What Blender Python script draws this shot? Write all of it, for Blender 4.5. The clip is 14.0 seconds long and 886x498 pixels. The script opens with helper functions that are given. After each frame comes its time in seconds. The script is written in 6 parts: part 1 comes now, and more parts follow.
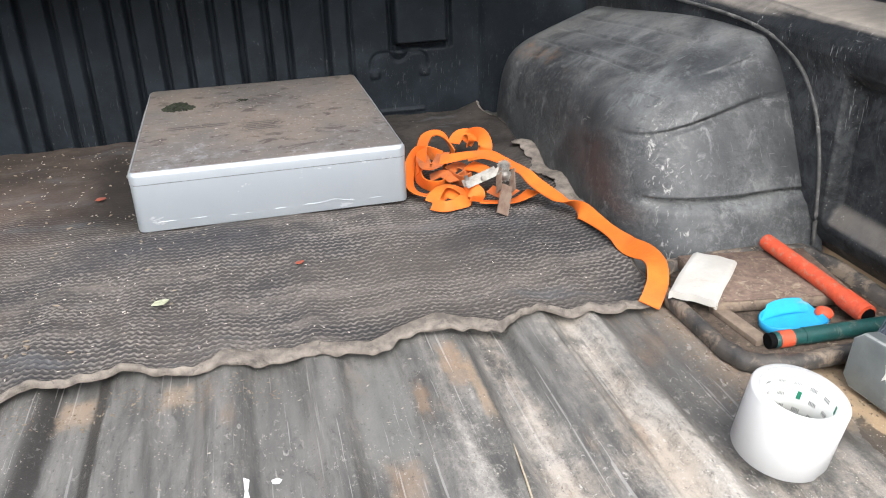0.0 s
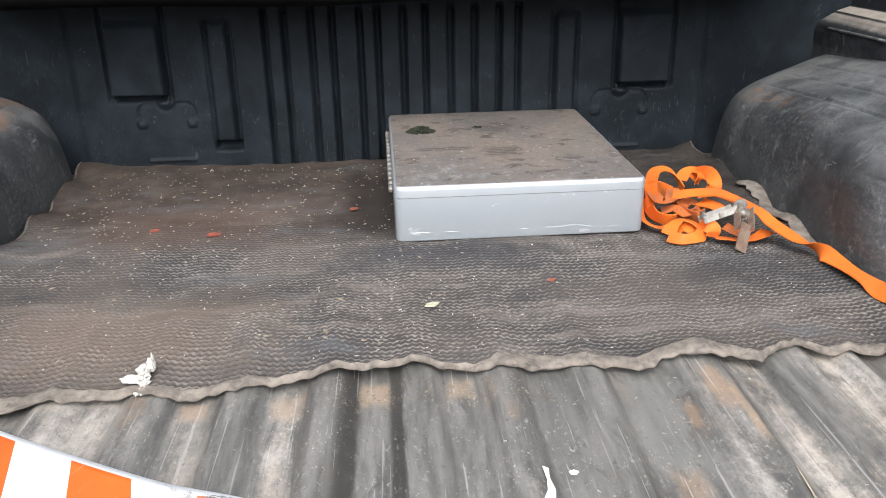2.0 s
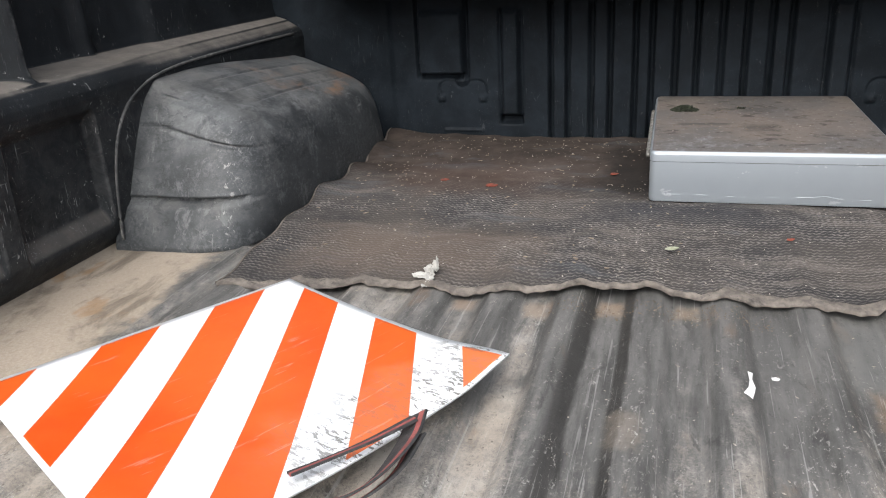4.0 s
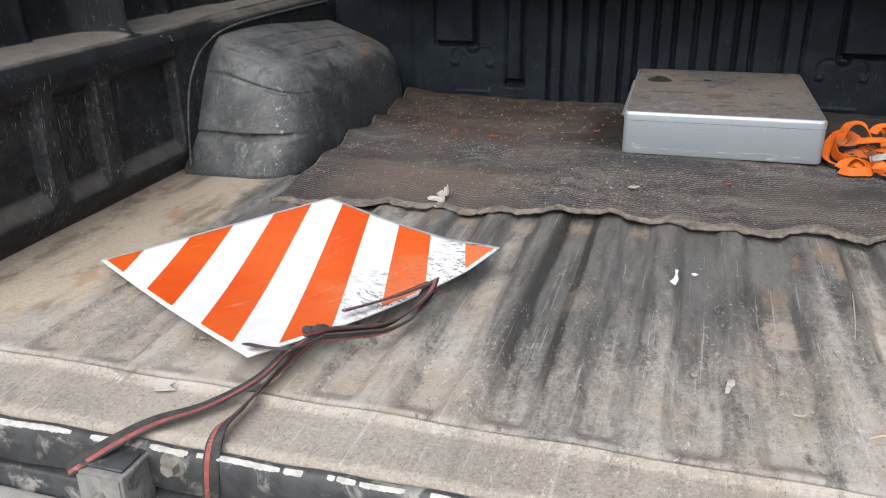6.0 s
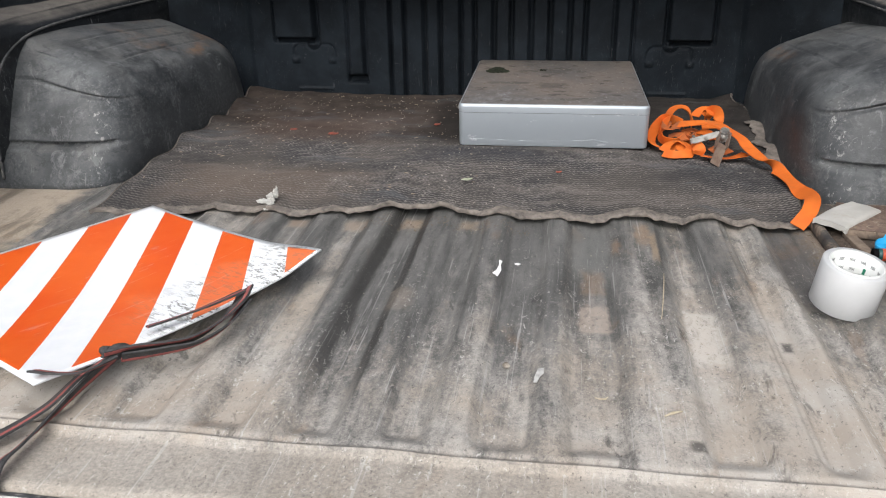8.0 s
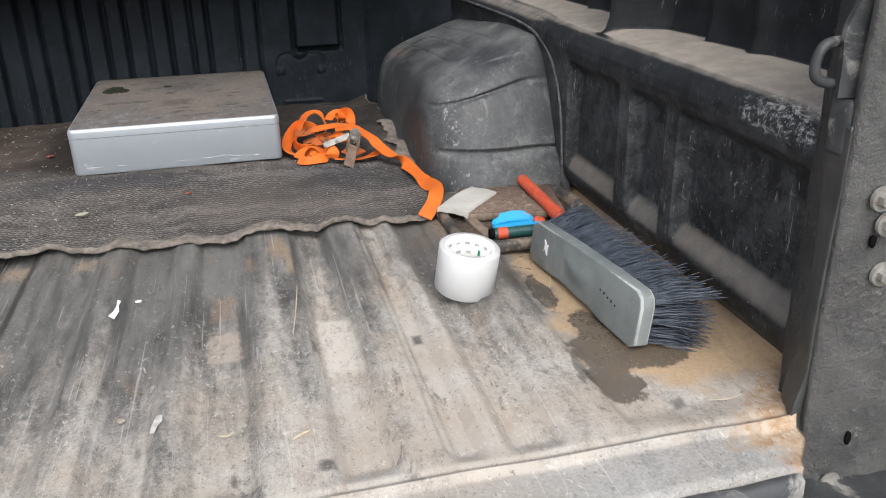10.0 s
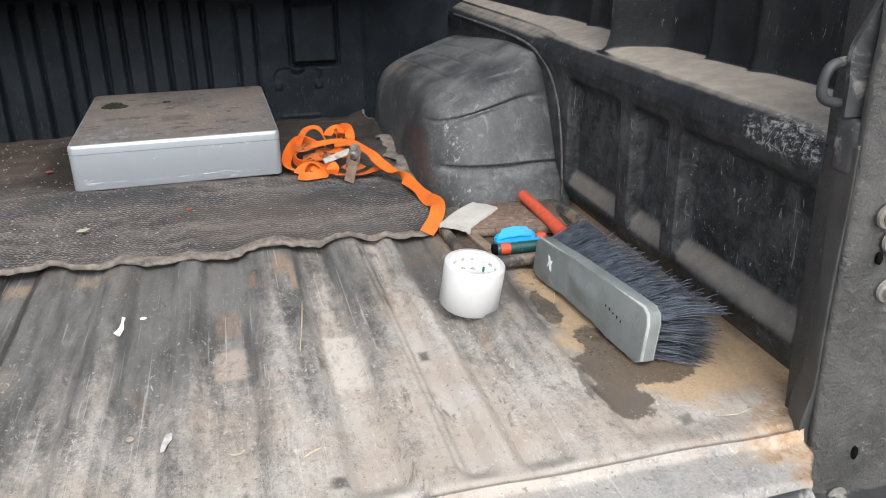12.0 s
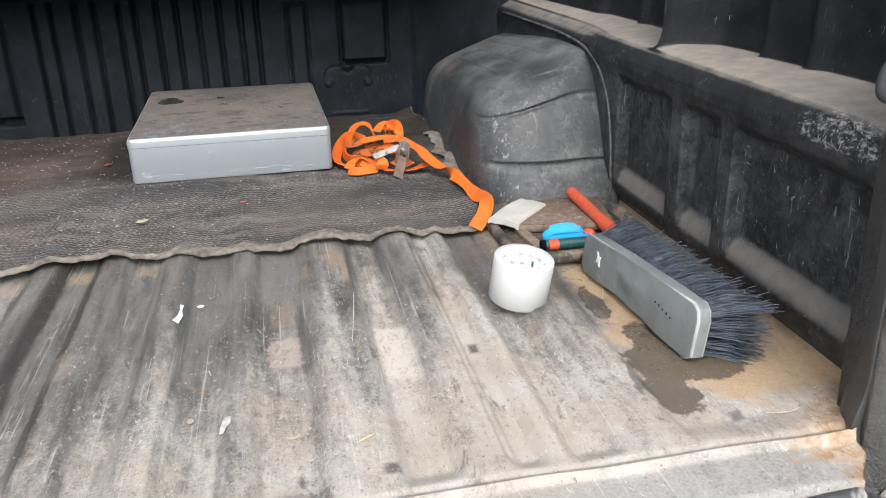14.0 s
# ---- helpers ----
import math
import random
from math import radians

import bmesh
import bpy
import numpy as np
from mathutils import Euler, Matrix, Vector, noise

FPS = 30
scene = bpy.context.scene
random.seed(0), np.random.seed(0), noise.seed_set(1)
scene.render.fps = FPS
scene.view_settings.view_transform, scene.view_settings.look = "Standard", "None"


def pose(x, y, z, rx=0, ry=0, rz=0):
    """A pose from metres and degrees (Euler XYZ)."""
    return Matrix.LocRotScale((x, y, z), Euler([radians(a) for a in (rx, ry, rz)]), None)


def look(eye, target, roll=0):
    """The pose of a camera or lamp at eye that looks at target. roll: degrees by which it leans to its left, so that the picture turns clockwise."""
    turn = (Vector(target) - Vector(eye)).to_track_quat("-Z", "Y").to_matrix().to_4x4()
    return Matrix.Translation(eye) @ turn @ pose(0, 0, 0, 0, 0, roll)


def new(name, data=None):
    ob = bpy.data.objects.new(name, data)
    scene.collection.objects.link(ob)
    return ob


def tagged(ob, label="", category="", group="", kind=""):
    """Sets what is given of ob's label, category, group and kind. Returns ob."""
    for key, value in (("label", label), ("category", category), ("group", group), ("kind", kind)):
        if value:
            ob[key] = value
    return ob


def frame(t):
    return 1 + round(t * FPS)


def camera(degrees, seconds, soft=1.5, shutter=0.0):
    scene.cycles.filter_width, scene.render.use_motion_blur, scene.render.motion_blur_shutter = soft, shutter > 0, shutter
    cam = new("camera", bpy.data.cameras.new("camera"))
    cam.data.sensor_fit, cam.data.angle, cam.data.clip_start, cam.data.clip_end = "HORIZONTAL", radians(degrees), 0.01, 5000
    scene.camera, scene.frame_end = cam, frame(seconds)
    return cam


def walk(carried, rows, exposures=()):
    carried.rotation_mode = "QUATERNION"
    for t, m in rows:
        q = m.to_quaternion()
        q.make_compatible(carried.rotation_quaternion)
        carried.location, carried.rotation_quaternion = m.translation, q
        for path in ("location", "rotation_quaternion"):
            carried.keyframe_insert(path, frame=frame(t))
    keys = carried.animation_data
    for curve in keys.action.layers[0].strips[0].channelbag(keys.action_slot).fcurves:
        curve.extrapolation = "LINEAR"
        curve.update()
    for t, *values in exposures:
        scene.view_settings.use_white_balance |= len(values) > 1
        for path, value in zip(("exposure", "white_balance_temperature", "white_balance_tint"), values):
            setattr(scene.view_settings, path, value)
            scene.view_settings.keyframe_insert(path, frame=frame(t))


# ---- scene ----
cam = camera(57.2, 14.0, soft=1.1)
PATH = [
    (0, (0.171, -0.104, 0.465), (0.575, 1.66, -0.386), -1.9),
    (0.5, (0.139, -0.111, 0.468), (0.543, 1.664, -0.36), -1.1),
    (1, (0.092, -0.126, 0.465), (0.44, 1.674, -0.333), 0.9),
    (1.5, (0.045, -0.145, 0.477), (0.263, 1.683, -0.304), -0.2),
    (2, (-0.004, -0.152, 0.481), (0.102, 1.693, -0.286), -1.0),
    (2.5, (-0.048, -0.181, 0.491), (0.014, 1.671, -0.262), -1.2),
    (3, (-0.027, -0.222, 0.496), (-0.123, 1.637, -0.235), -2.1),
    (3.5, (0.037, -0.295, 0.485), (-0.351, 1.53, -0.236), -4.9),
    (4, (0.038, -0.36, 0.458), (-0.509, 1.424, -0.264), -3.2),
    (4.2, (0.022, -0.392, 0.466), (-0.539, 1.384, -0.263), -2.1),
    (6.3, (0.122, -0.676, 0.499), (-0.422, 1.08, -0.288), -0.9),
    (6.5, (0.122, -0.666, 0.494), (-0.42, 1.091, -0.293), -1.0),
    (7, (0.124, -0.662, 0.503), (-0.421, 1.095, -0.283), -1.5),
    (7.5, (0.135, -0.647, 0.494), (-0.404, 1.113, -0.29), -2.4),
    (8, (0.207, -0.624, 0.497), (-0.075, 1.186, -0.305), -1.0),
    (8.5, (0.286, -0.596, 0.475), (0.478, 1.225, -0.33), 0.9),
    (9, (0.313, -0.583, 0.477), (0.678, 1.214, -0.321), -0.3),
    (11.5, (0.298, -0.57, 0.485), (0.768, 1.214, -0.287), -0.8),
    (12, (0.291, -0.57, 0.487), (0.756, 1.22, -0.275), -0.8),
    (12.5, (0.29, -0.571, 0.486), (0.745, 1.221, -0.277), -0.9),
    (13, (0.291, -0.575, 0.482), (0.722, 1.225, -0.276), -1.1),
    (13.5, (0.285, -0.576, 0.482), (0.688, 1.23, -0.277), -1.3),
    (14, (0.274, -0.583, 0.487), (0.643, 1.229, -0.276), -1.1),
]
EXPOSURE = 1.06
walk(cam, [(t, look(eye, target, roll)) for t, eye, target, roll in PATH],
     [(t, EXPOSURE + e) for t, e in ((0, 0.22), (1.5, 0.23), (3, 0.0), (4.2, -0.40), (6.3, -0.53), (7.5, -0.54), (8.0, -0.57), (8.5, -0.45), (9.2, -0.38), (11.3, -0.32), (12.0, -0.24), (14, -0.14))])

# ---- light: overcast sky, weak wide sun from behind the tail ----
world = bpy.data.worlds.new("sky")
scene.world = world
world.use_nodes = True
wn, wl = world.node_tree.nodes, world.node_tree.links
sky = wn.new("ShaderNodeTexSky")
sky.sky_type, sky.sun_disc = "NISHITA", False
sky.sun_elevation, sky.sun_rotation = radians(50), radians(190)
sky.air_density, sky.dust_density, sky.ozone_density = 1.0, 4.0, 1.0
soft_sky = wn.new("ShaderNodeHueSaturation")
soft_sky.inputs["Saturation"].default_value = 0.38
wl.new(sky.outputs[0], soft_sky.inputs["Color"])
wl.new(soft_sky.outputs[0], wn["Background"].inputs["Color"])
wn["Background"].inputs["Strength"].default_value = 0.15
sun_data = bpy.data.lights.new("sun", "SUN")
sun_data.energy, sun_data.angle, sun_data.color = 1.6, radians(60), (0.975, 0.99, 1.0)
sun = new("sun", sun_data)
sun.matrix_world = look((0.3, -2.6, 2.6), (0.0, 0.6, 0.0))


# ---- materials ----
class Nodes:
    """A node material written step by step."""

    def __init__(self, name):
        self.m = bpy.data.materials.new(name)
        self.m.use_nodes = True
        self.t = self.m.node_tree
        self.b = self.t.nodes["Principled BSDF"]
        co = self.t.nodes.new("ShaderNodeTexCoord")
        geo = self.t.nodes.new("ShaderNodeNewGeometry")
        self.obj, self.uv, self.pos = co.outputs["Object"], co.outputs["UV"], geo.outputs["Position"]
        self.island = geo.outputs["Random Per Island"]

    def put(self, node, socket, v):
        if isinstance(v, bpy.types.NodeSocket):
            self.t.links.new(v, node.inputs[socket])
        elif v is not None:
            node.inputs[socket].default_value = v

    def scaled(self, v, s, r=(0, 0, 0)):
        n = self.t.nodes.new("ShaderNodeMapping")
        self.put(n, "Vector", v)
        n.inputs["Scale"].default_value = s if isinstance(s, tuple) else (s, s, s)
        n.inputs["Rotation"].default_value = [radians(a) for a in r]
        return n.outputs[0]

    def noise(self, scale, detail=4.0, rough=0.6, v=None, warp=0.0):
        n = self.t.nodes.new("ShaderNodeTexNoise")
        self.put(n, "Vector", v or self.pos)
        n.inputs["Scale"].default_value, n.inputs["Detail"].default_value = scale, detail
        n.inputs["Roughness"].default_value, n.inputs["Distortion"].default_value = rough, warp
        return n.outputs["Fac"]

    def cells(self, scale, v=None, out="Distance"):
        n = self.t.nodes.new("ShaderNodeTexVoronoi")
        self.put(n, "Vector", v or self.pos)
        n.inputs["Scale"].default_value = scale
        return n.outputs[out]

    def ramp(self, fac, a, b, lo=0.0, hi=1.0):
        n = self.t.nodes.new("ShaderNodeMapRange")
        self.put(n, "Value", fac)
        n.interpolation_type = "SMOOTHSTEP"
        for k, v in (("From Min", a), ("From Max", b), ("To Min", lo), ("To Max", hi)):
            n.inputs[k].default_value = v
        return n.outputs[0]

    def steps(self, fac, stops):
        """A grey value that goes from stop to stop (place, value)."""
        n = self.t.nodes.new("ShaderNodeValToRGB")
        self.put(n, 0, fac)
        e = n.color_ramp.elements
        while len(e) < len(stops):
            e.new(0.5)
        for k, (p, v) in enumerate(stops):
            e[k].position, e[k].color = p, (v, v, v, 1)
        return n.outputs["Color"]

    def spot(self, px, py, rx, ry, fray=2.0, scale=55, v=None):
        """Distance from a worn patch's middle, 1 at its ragged rim."""
        ax = self.math("DIVIDE", self.math("SUBTRACT", self.axis(0, v), px), rx)
        ay = self.math("DIVIDE", self.math("SUBTRACT", self.axis(1, v), py), ry)
        far = self.math("POWER", self.math("ADD", self.math("POWER", self.math("ABSOLUTE", ax), 8.0), self.math("POWER", self.math("ABSOLUTE", ay), 8.0)), 0.125)
        return self.math("ADD", far, self.math("MULTIPLY", self.math("SUBTRACT", self.noise(scale, 6, 0.75), 0.5), fray))

    def math(self, op, a, b=0.0, c=0.0):
        n = self.t.nodes.new("ShaderNodeMath")
        n.operation = op
        for k, v in enumerate((a, b, c)):
            self.put(n, k, v)
        return n.outputs[0]

    def axis(self, which, v=None):
        n = self.t.nodes.new("ShaderNodeSeparateXYZ")
        self.put(n, 0, v or self.pos)
        return n.outputs[which]

    def mix(self, fac, a, b):
        n = self.t.nodes.new("ShaderNodeMix")
        n.data_type = "RGBA"
        self.put(n, 0, fac)
        for k, v in ((6, a), (7, b)):
            self.put(n, k, (*v, 1) if isinstance(v, tuple) and len(v) == 3 else v)
        return n.outputs[2]

    def bump(self, height, strength=0.3, dist=0.002, normal=None):
        n = self.t.nodes.new("ShaderNodeBump")
        self.put(n, "Height", height)
        n.inputs["Strength"].default_value, n.inputs["Distance"].default_value = strength, dist
        if normal:
            self.t.links.new(normal, n.inputs["Normal"])
        return n.outputs[0]

    def done(self, colour, rough=0.6, metal=0.0, normal=None, spec=0.5):
        self.put(self.b, "Base Color", (*colour, 1) if isinstance(colour, tuple) else colour)
        self.put(self.b, "Roughness", rough)
        self.put(self.b, "Metallic", metal)
        self.b.inputs["Specular IOR Level"].default_value = spec
        if normal:
            self.t.links.new(normal, self.b.inputs["Normal"])
        return self.m


def plain(name, a, b=None, rough=0.6, metal=0.0, scale=30.0, bump=0.15, spec=0.5, dirt=None, dirt_amount=0.5):
    """A simple surface: two tones, fine grain, blotches of dirt."""
    n = Nodes(name)
    c = n.mix(n.ramp(n.noise(scale, 5), 0.3, 0.7), a, b or tuple(0.75 * k for k in a))
    if dirt:
        c = n.mix(n.ramp(n.noise(scale * 0.7, 6, 0.7, warp=0.5), 1.0 - dirt_amount, 1.15 - dirt_amount), c, dirt)
    return n.done(c, rough, metal, n.bump(n.noise(scale * 12, 3), bump, 0.001), spec)


RIB_X, RIB_Y = 0.0088, 0.0090


def liner_floor_material():
    n = Nodes("worn_liner_floor")
    x, y, z = n.axis(0), n.axis(1), n.axis(2)
    long = n.scaled(n.pos, (1.0, 0.14, 1.0))
    streak = n.noise(46, 7, 0.7, long, 0.3)
    broad = n.noise(6.5, 6, 0.65, n.scaled(n.pos, (1.0, 0.5, 1.0)), 0.6)
    patch = n.noise(26, 6, 0.75, None, 0.4)
    grit = n.noise(240, 4, 0.75)
    speck = n.noise(620, 2, 0.6)
    # each rib and groove has gathered its own dirt; slope shade is painted in
    sway = n.math("MULTIPLY", n.math("SUBTRACT", n.noise(22, 4, 0.65), 0.5), 0.016)
    across = n.math("MULTIPLY", n.math("ADD", n.math("ADD", x, sway), 0.70), 1 / 1.4)
    tone_x = ((-0.66, 0.6), (-0.52, 0.5), (-0.40, 0.6), (-0.33, 0.72), (-0.295, 0.45), (-0.262, 0.25), (-0.231, 0.62), (-0.19, 0.5), (-0.162, 0.30), (-0.134, 0.78), (-0.10, 0.42), (-0.067, 0.06), (-0.038, 0.30), (-0.012, 0.05), (0.012, 0.24), (0.035, 0.14), (0.058, 0.46), (0.083, 0.20), (0.113, 0.58), (0.138, 0.22), (0.172, 0.30), (0.196, 0.18), (0.216, 0.50), (0.254, 0.46), (0.287, 0.30), (0.318, 0.56), (0.352, 0.30), (0.388, 0.74), (0.418, 0.26), (0.448, 0.46), (0.484, 0.80), (0.54, 0.36))
    rib = n.math("SUBTRACT", n.steps(across, [((p + 0.70) / 1.4, q) for p, q in tone_x]), 0.5)
    low = n.ramp(z, -0.010, -0.002, 1.0, 0.0)
    base = n.mix(n.ramp(streak, 0.3, 0.7), (0.062, 0.061, 0.058), (0.168, 0.163, 0.155))
    # paler to the tail: dust, plus the stronger sky light there as colour
    amount = n.ramp(y, 0.66, 0.02, 0.20, 0.82)
    amount = n.math("ADD", amount, n.ramp(x, -0.10, -0.34, 0.0, 0.20))
    amount = n.math("ADD", amount, n.ramp(x, 0.20, 0.42, -0.10, 0.10))
    amount = n.math("ADD", amount, n.ramp(x, -0.36, -0.52, 0.0, -0.20))
    amount = n.math("SUBTRACT", amount, n.ramp(x, 0.50, 0.80, 0.0, 0.12))
    calm = n.ramp(y, 0.55, 0.15, 0.45, 1.0)
    grit = n.math("ADD", 0.5, n.math("MULTIPLY", n.math("SUBTRACT", grit, 0.5), calm))
    speck = n.math("ADD", 0.5, n.math("MULTIPLY", n.math("SUBTRACT", speck, 0.5), calm))
    fine = n.noise(95, 7, 0.78, n.scaled(n.pos, (1.0, 0.6, 1.0)), 0.5)
    for value, k in ((broad, 0.60), (streak, 0.85), (patch, 0.75), (fine, 1.15), (grit, 0.85), (speck, 0.55)):
        amount = n.math("ADD", amount, n.math("MULTIPLY", n.math("SUBTRACT", value, 0.5), k))
    amount = n.math("ADD", amount, n.math("MULTIPLY", rib, n.ramp(y, 0.04, 0.36, 0.42, 1.25)))
    film = n.ramp(amount, 0.16, 0.98, 0.0, 0.95)
    tone = n.mix(n.ramp(n.math("ADD", n.noise(8, 4), n.math("MULTIPLY", low, 0.03)), 0.38, 0.64), (0.41, 0.382, 0.348), (0.36, 0.312, 0.262))
    c = n.mix(film, base, tone)
    # brown stains
    rust = n.math("MULTIPLY", n.ramp(n.noise(9, 5, 0.65, n.scaled(n.pos, (1.7, 0.6, 1.0)), 0.3), 0.60, 0.70), 0.26)
    c = n.mix(rust, c, (0.25, 0.145, 0.075))
    # dark damp blotches
    tar = n.math("MULTIPLY", n.ramp(n.noise(15, 5, 0.7, n.scaled(n.pos, (1.3, 0.6, 1.0)), 0.5), 0.60, 0.68), 0.6)
    c = n.mix(tar, c, (0.035, 0.034, 0.033))
    # shade of one groove's two slopes painted deeper, near black
    for sx, wide in ((-0.066, 0.016), (-0.013, 0.011)):
        off = n.math("ABSOLUTE", n.math("SUBTRACT", n.math("ADD", x, n.math("MULTIPLY", n.math("SUBTRACT", streak, 0.5), 0.03)), sx))
        slope_shade = n.math("MULTIPLY", n.ramp(off, wide, 0.4 * wide), n.ramp(y, 0.05, 0.22))
        c = n.mix(n.math("MULTIPLY", slope_shade, 0.80), c, (0.030, 0.028, 0.026))
    # known patches: rust rings, a rubbed pale square, soot
    for px, py, rx, ry, tint, k in ((0.254, 0.540, 0.024, 0.085, (0.150, 0.150, 0.142), 1.0), (0.157, 0.540, 0.020, 0.070, (0.115, 0.113, 0.108), 0.8), (0.256, 0.425, 0.015, 0.034, (0.25, 0.170, 0.110), 0.6), (0.336, 0.590, 0.011, 0.036, (0.30, 0.195, 0.115), 0.75), (0.350, 0.545, 0.005, 0.050, (0.36, 0.26, 0.17), 0.7), (0.292, 0.540, 0.005, 0.026, (0.27, 0.175, 0.11), 0.6), (-0.038, 0.618, 0.015, 0.022, (0.30, 0.225, 0.16), 0.85), (0.058, 0.622, 0.014, 0.018, (0.28, 0.215, 0.155), 0.8), (-0.134, 0.600, 0.014, 0.020, (0.30, 0.23, 0.17), 0.75), (-0.231, 0.600, 0.014, 0.018, (0.30, 0.22, 0.16), 0.75), (-0.002, 0.330, 0.016, 0.030, (0.38, 0.32, 0.26), 0.4), (-0.130, 0.340, 0.016, 0.040, (0.42, 0.36, 0.30), 0.45), (0.612, 0.545, 0.034, 0.085, (0.25, 0.18, 0.125), 1.0), (0.565, 0.500, 0.030, 0.10, (0.085, 0.082, 0.078), 0.75), (0.648, 0.395, 0.020, 0.030, (0.07, 0.06, 0.05), 0.8), (0.484, 0.274, 0.006, 0.010, (0.06, 0.056, 0.052), 1.1), (0.350, 0.051, 0.008, 0.008, (0.07, 0.064, 0.058), 1.1), (0.717, 0.062, 0.008, 0.008, (0.07, 0.066, 0.062), 1.0)):
        c = n.mix(n.math("MULTIPLY", n.ramp(n.spot(px, py, rx, ry), 1.45, 0.50), n.math("MULTIPLY", n.ramp(patch, 0.25, 0.6, 0.5, 1.0), k * 0.8)), c, tint)
    # pale rubbed rectangles with crisp sides
    for px, py, rx, ry, tint, k in ((0.391, 0.286, 0.021, 0.062, (0.50, 0.468, 0.425), 0.62), (0.256, 0.322, 0.019, 0.036, (0.39, 0.32, 0.265), 0.6)):
        c = n.mix(n.math("MULTIPLY", n.ramp(n.spot(px, py, rx, ry, 0.9, 60), 1.20, 0.85), n.math("MULTIPLY", n.ramp(fine, 0.32, 0.55, 0.35, 1.0), k)), c, tint)
    c = n.mix(n.math("MULTIPLY", n.ramp(n.math("ADD", y, n.math("MULTIPLY", n.math("SUBTRACT", broad, 0.5), 0.08)), 0.01, -0.01), 0.6), c, n.mix(n.ramp(x, 0.2, 0.7), n.mix(n.ramp(grit, 0.3, 0.7), (0.225, 0.202, 0.176), (0.38, 0.338, 0.288)), n.mix(n.ramp(grit, 0.3, 0.7), (0.17, 0.177, 0.184), (0.28, 0.288, 0.29))))
    cx = n.math("ADD", n.math("MULTIPLY", n.math("SUBTRACT", x, 0.785), 16.0), n.math("MULTIPLY", n.math("ABSOLUTE", n.math("ADD", y, 0.015)), -12.0))
    corner = n.math("MULTIPLY", n.ramp(n.math("ADD", cx, n.math("MULTIPLY", n.math("SUBTRACT", n.noise(30, 5, 0.7), 0.5), 2.4)), -1.0, -0.2), 0.85)
    c = n.mix(corner, c, n.mix(n.ramp(n.noise(60, 5, 0.7), 0.38, 0.62), (0.42, 0.32, 0.22), (0.28, 0.165, 0.085)))
    # pale scuffs and scratches along and across
    for s, turn, k in ((170, 2, 0.34), (210, -4, 0.34), (190, 9, 0.25), (140, 62, 0.22)):
        scuff = n.ramp(n.noise(s, 3, 0.6, n.scaled(n.pos, (1.0, 0.016, 1.0), (0, 0, turn)), 0.2), 0.665, 0.70)
        c = n.mix(n.math("MULTIPLY", scuff, k), c, (0.50, 0.49, 0.47))
    # flaky scrapes: pale and dark crumbs of worn plastic
    rough_zone = n.ramp(n.noise(10, 4, 0.6, n.scaled(n.pos, (1.0, 0.45, 1.0))), 0.40, 0.60)
    flake = n.math("MULTIPLY", n.ramp(n.noise(170, 6, 0.78, n.scaled(n.pos, (1.0, 0.55, 1.0), (0, 0, 8)), 0.6), 0.575, 0.63), n.ramp(y, 0.62, 0.25, 0.35, 1.0))
    c = n.mix(n.math("MULTIPLY", n.math("MULTIPLY", flake, rough_zone), 0.78), c, (0.52, 0.50, 0.465))
    pit = n.ramp(n.noise(230, 5, 0.75, n.scaled(n.pos, (1.0, 0.6, 1.0))), 0.60, 0.66)
    c = n.mix(n.math("MULTIPLY", pit, 0.65), c, (0.05, 0.048, 0.046))
    # sand along both sides
    side = n.math("ADD", n.math("ABSOLUTE", x), n.math("MULTIPLY", n.math("SUBTRACT", n.noise(13, 5, 0.65), 0.5), 0.14))
    back = n.math("ADD", y, n.math("MULTIPLY", n.math("SUBTRACT", n.noise(11, 5, 0.6), 0.5), 0.22))
    sand = n.math("MULTIPLY", n.ramp(side, 0.655, 0.69), n.ramp(back, 0.08, 0.12))
    sand_tone = n.mix(n.ramp(x, -0.3, 0.3), (0.47, 0.395, 0.315), (0.44, 0.312, 0.190))
    sand_tone = n.mix(n.math("MULTIPLY", n.ramp(n.noise(15, 6, 0.72, n.scaled(n.pos, (1.0, 0.45, 1.0)), 0.4), 0.48, 0.66), n.ramp(x, -0.3, 0.3, 0.9, 0.5)), sand_tone, (0.165, 0.135, 0.105))
    sand_tone = n.mix(n.math("MULTIPLY", n.ramp(n.noise(9, 4, 0.6, n.scaled(n.pos, (1.6, 0.8, 1.0))), 0.60, 0.68), n.ramp(x, 0.0, -0.3, 0.0, 0.7)), sand_tone, (0.40, 0.235, 0.115))
    c = n.mix(n.math("MULTIPLY", sand, 0.9), c, n.mix(n.ramp(grit, 0.35, 0.65, 0.0, 0.40), sand_tone, (0.20, 0.155, 0.105)))
    # damp patches in the sand
    wet = None
    for px, py, rx, ry in ((0.672, 0.345, 0.016, 0.060), (0.730, 0.158, 0.062, 0.030), (0.672, 0.118, 0.030, 0.050), (0.682, 0.180, 0.040, 0.045), (0.700, 0.240, 0.030, 0.05)):
        wx = n.math("DIVIDE", n.math("SUBTRACT", x, px), rx)
        wy = n.math("DIVIDE", n.math("SUBTRACT", y, py), ry)
        rr = n.math("ADD", n.math("ADD", n.math("MULTIPLY", wx, wx), n.math("MULTIPLY", wy, wy)), n.math("MULTIPLY", n.math("SUBTRACT", n.noise(26, 5, 0.65), 0.5), 2.4))
        one = n.ramp(rr, 0.95, 0.70)
        wet = n.math("MAXIMUM", wet, one) if wet else one
    c = n.mix(n.math("MULTIPLY", wet, 0.85), c, (0.075, 0.062, 0.050))
    # crumbs of grit
    crumbs = n.math("MULTIPLY", n.ramp(n.cells(210), 0.17, 0.11), n.ramp(n.noise(19, 4), 0.50, 0.60))
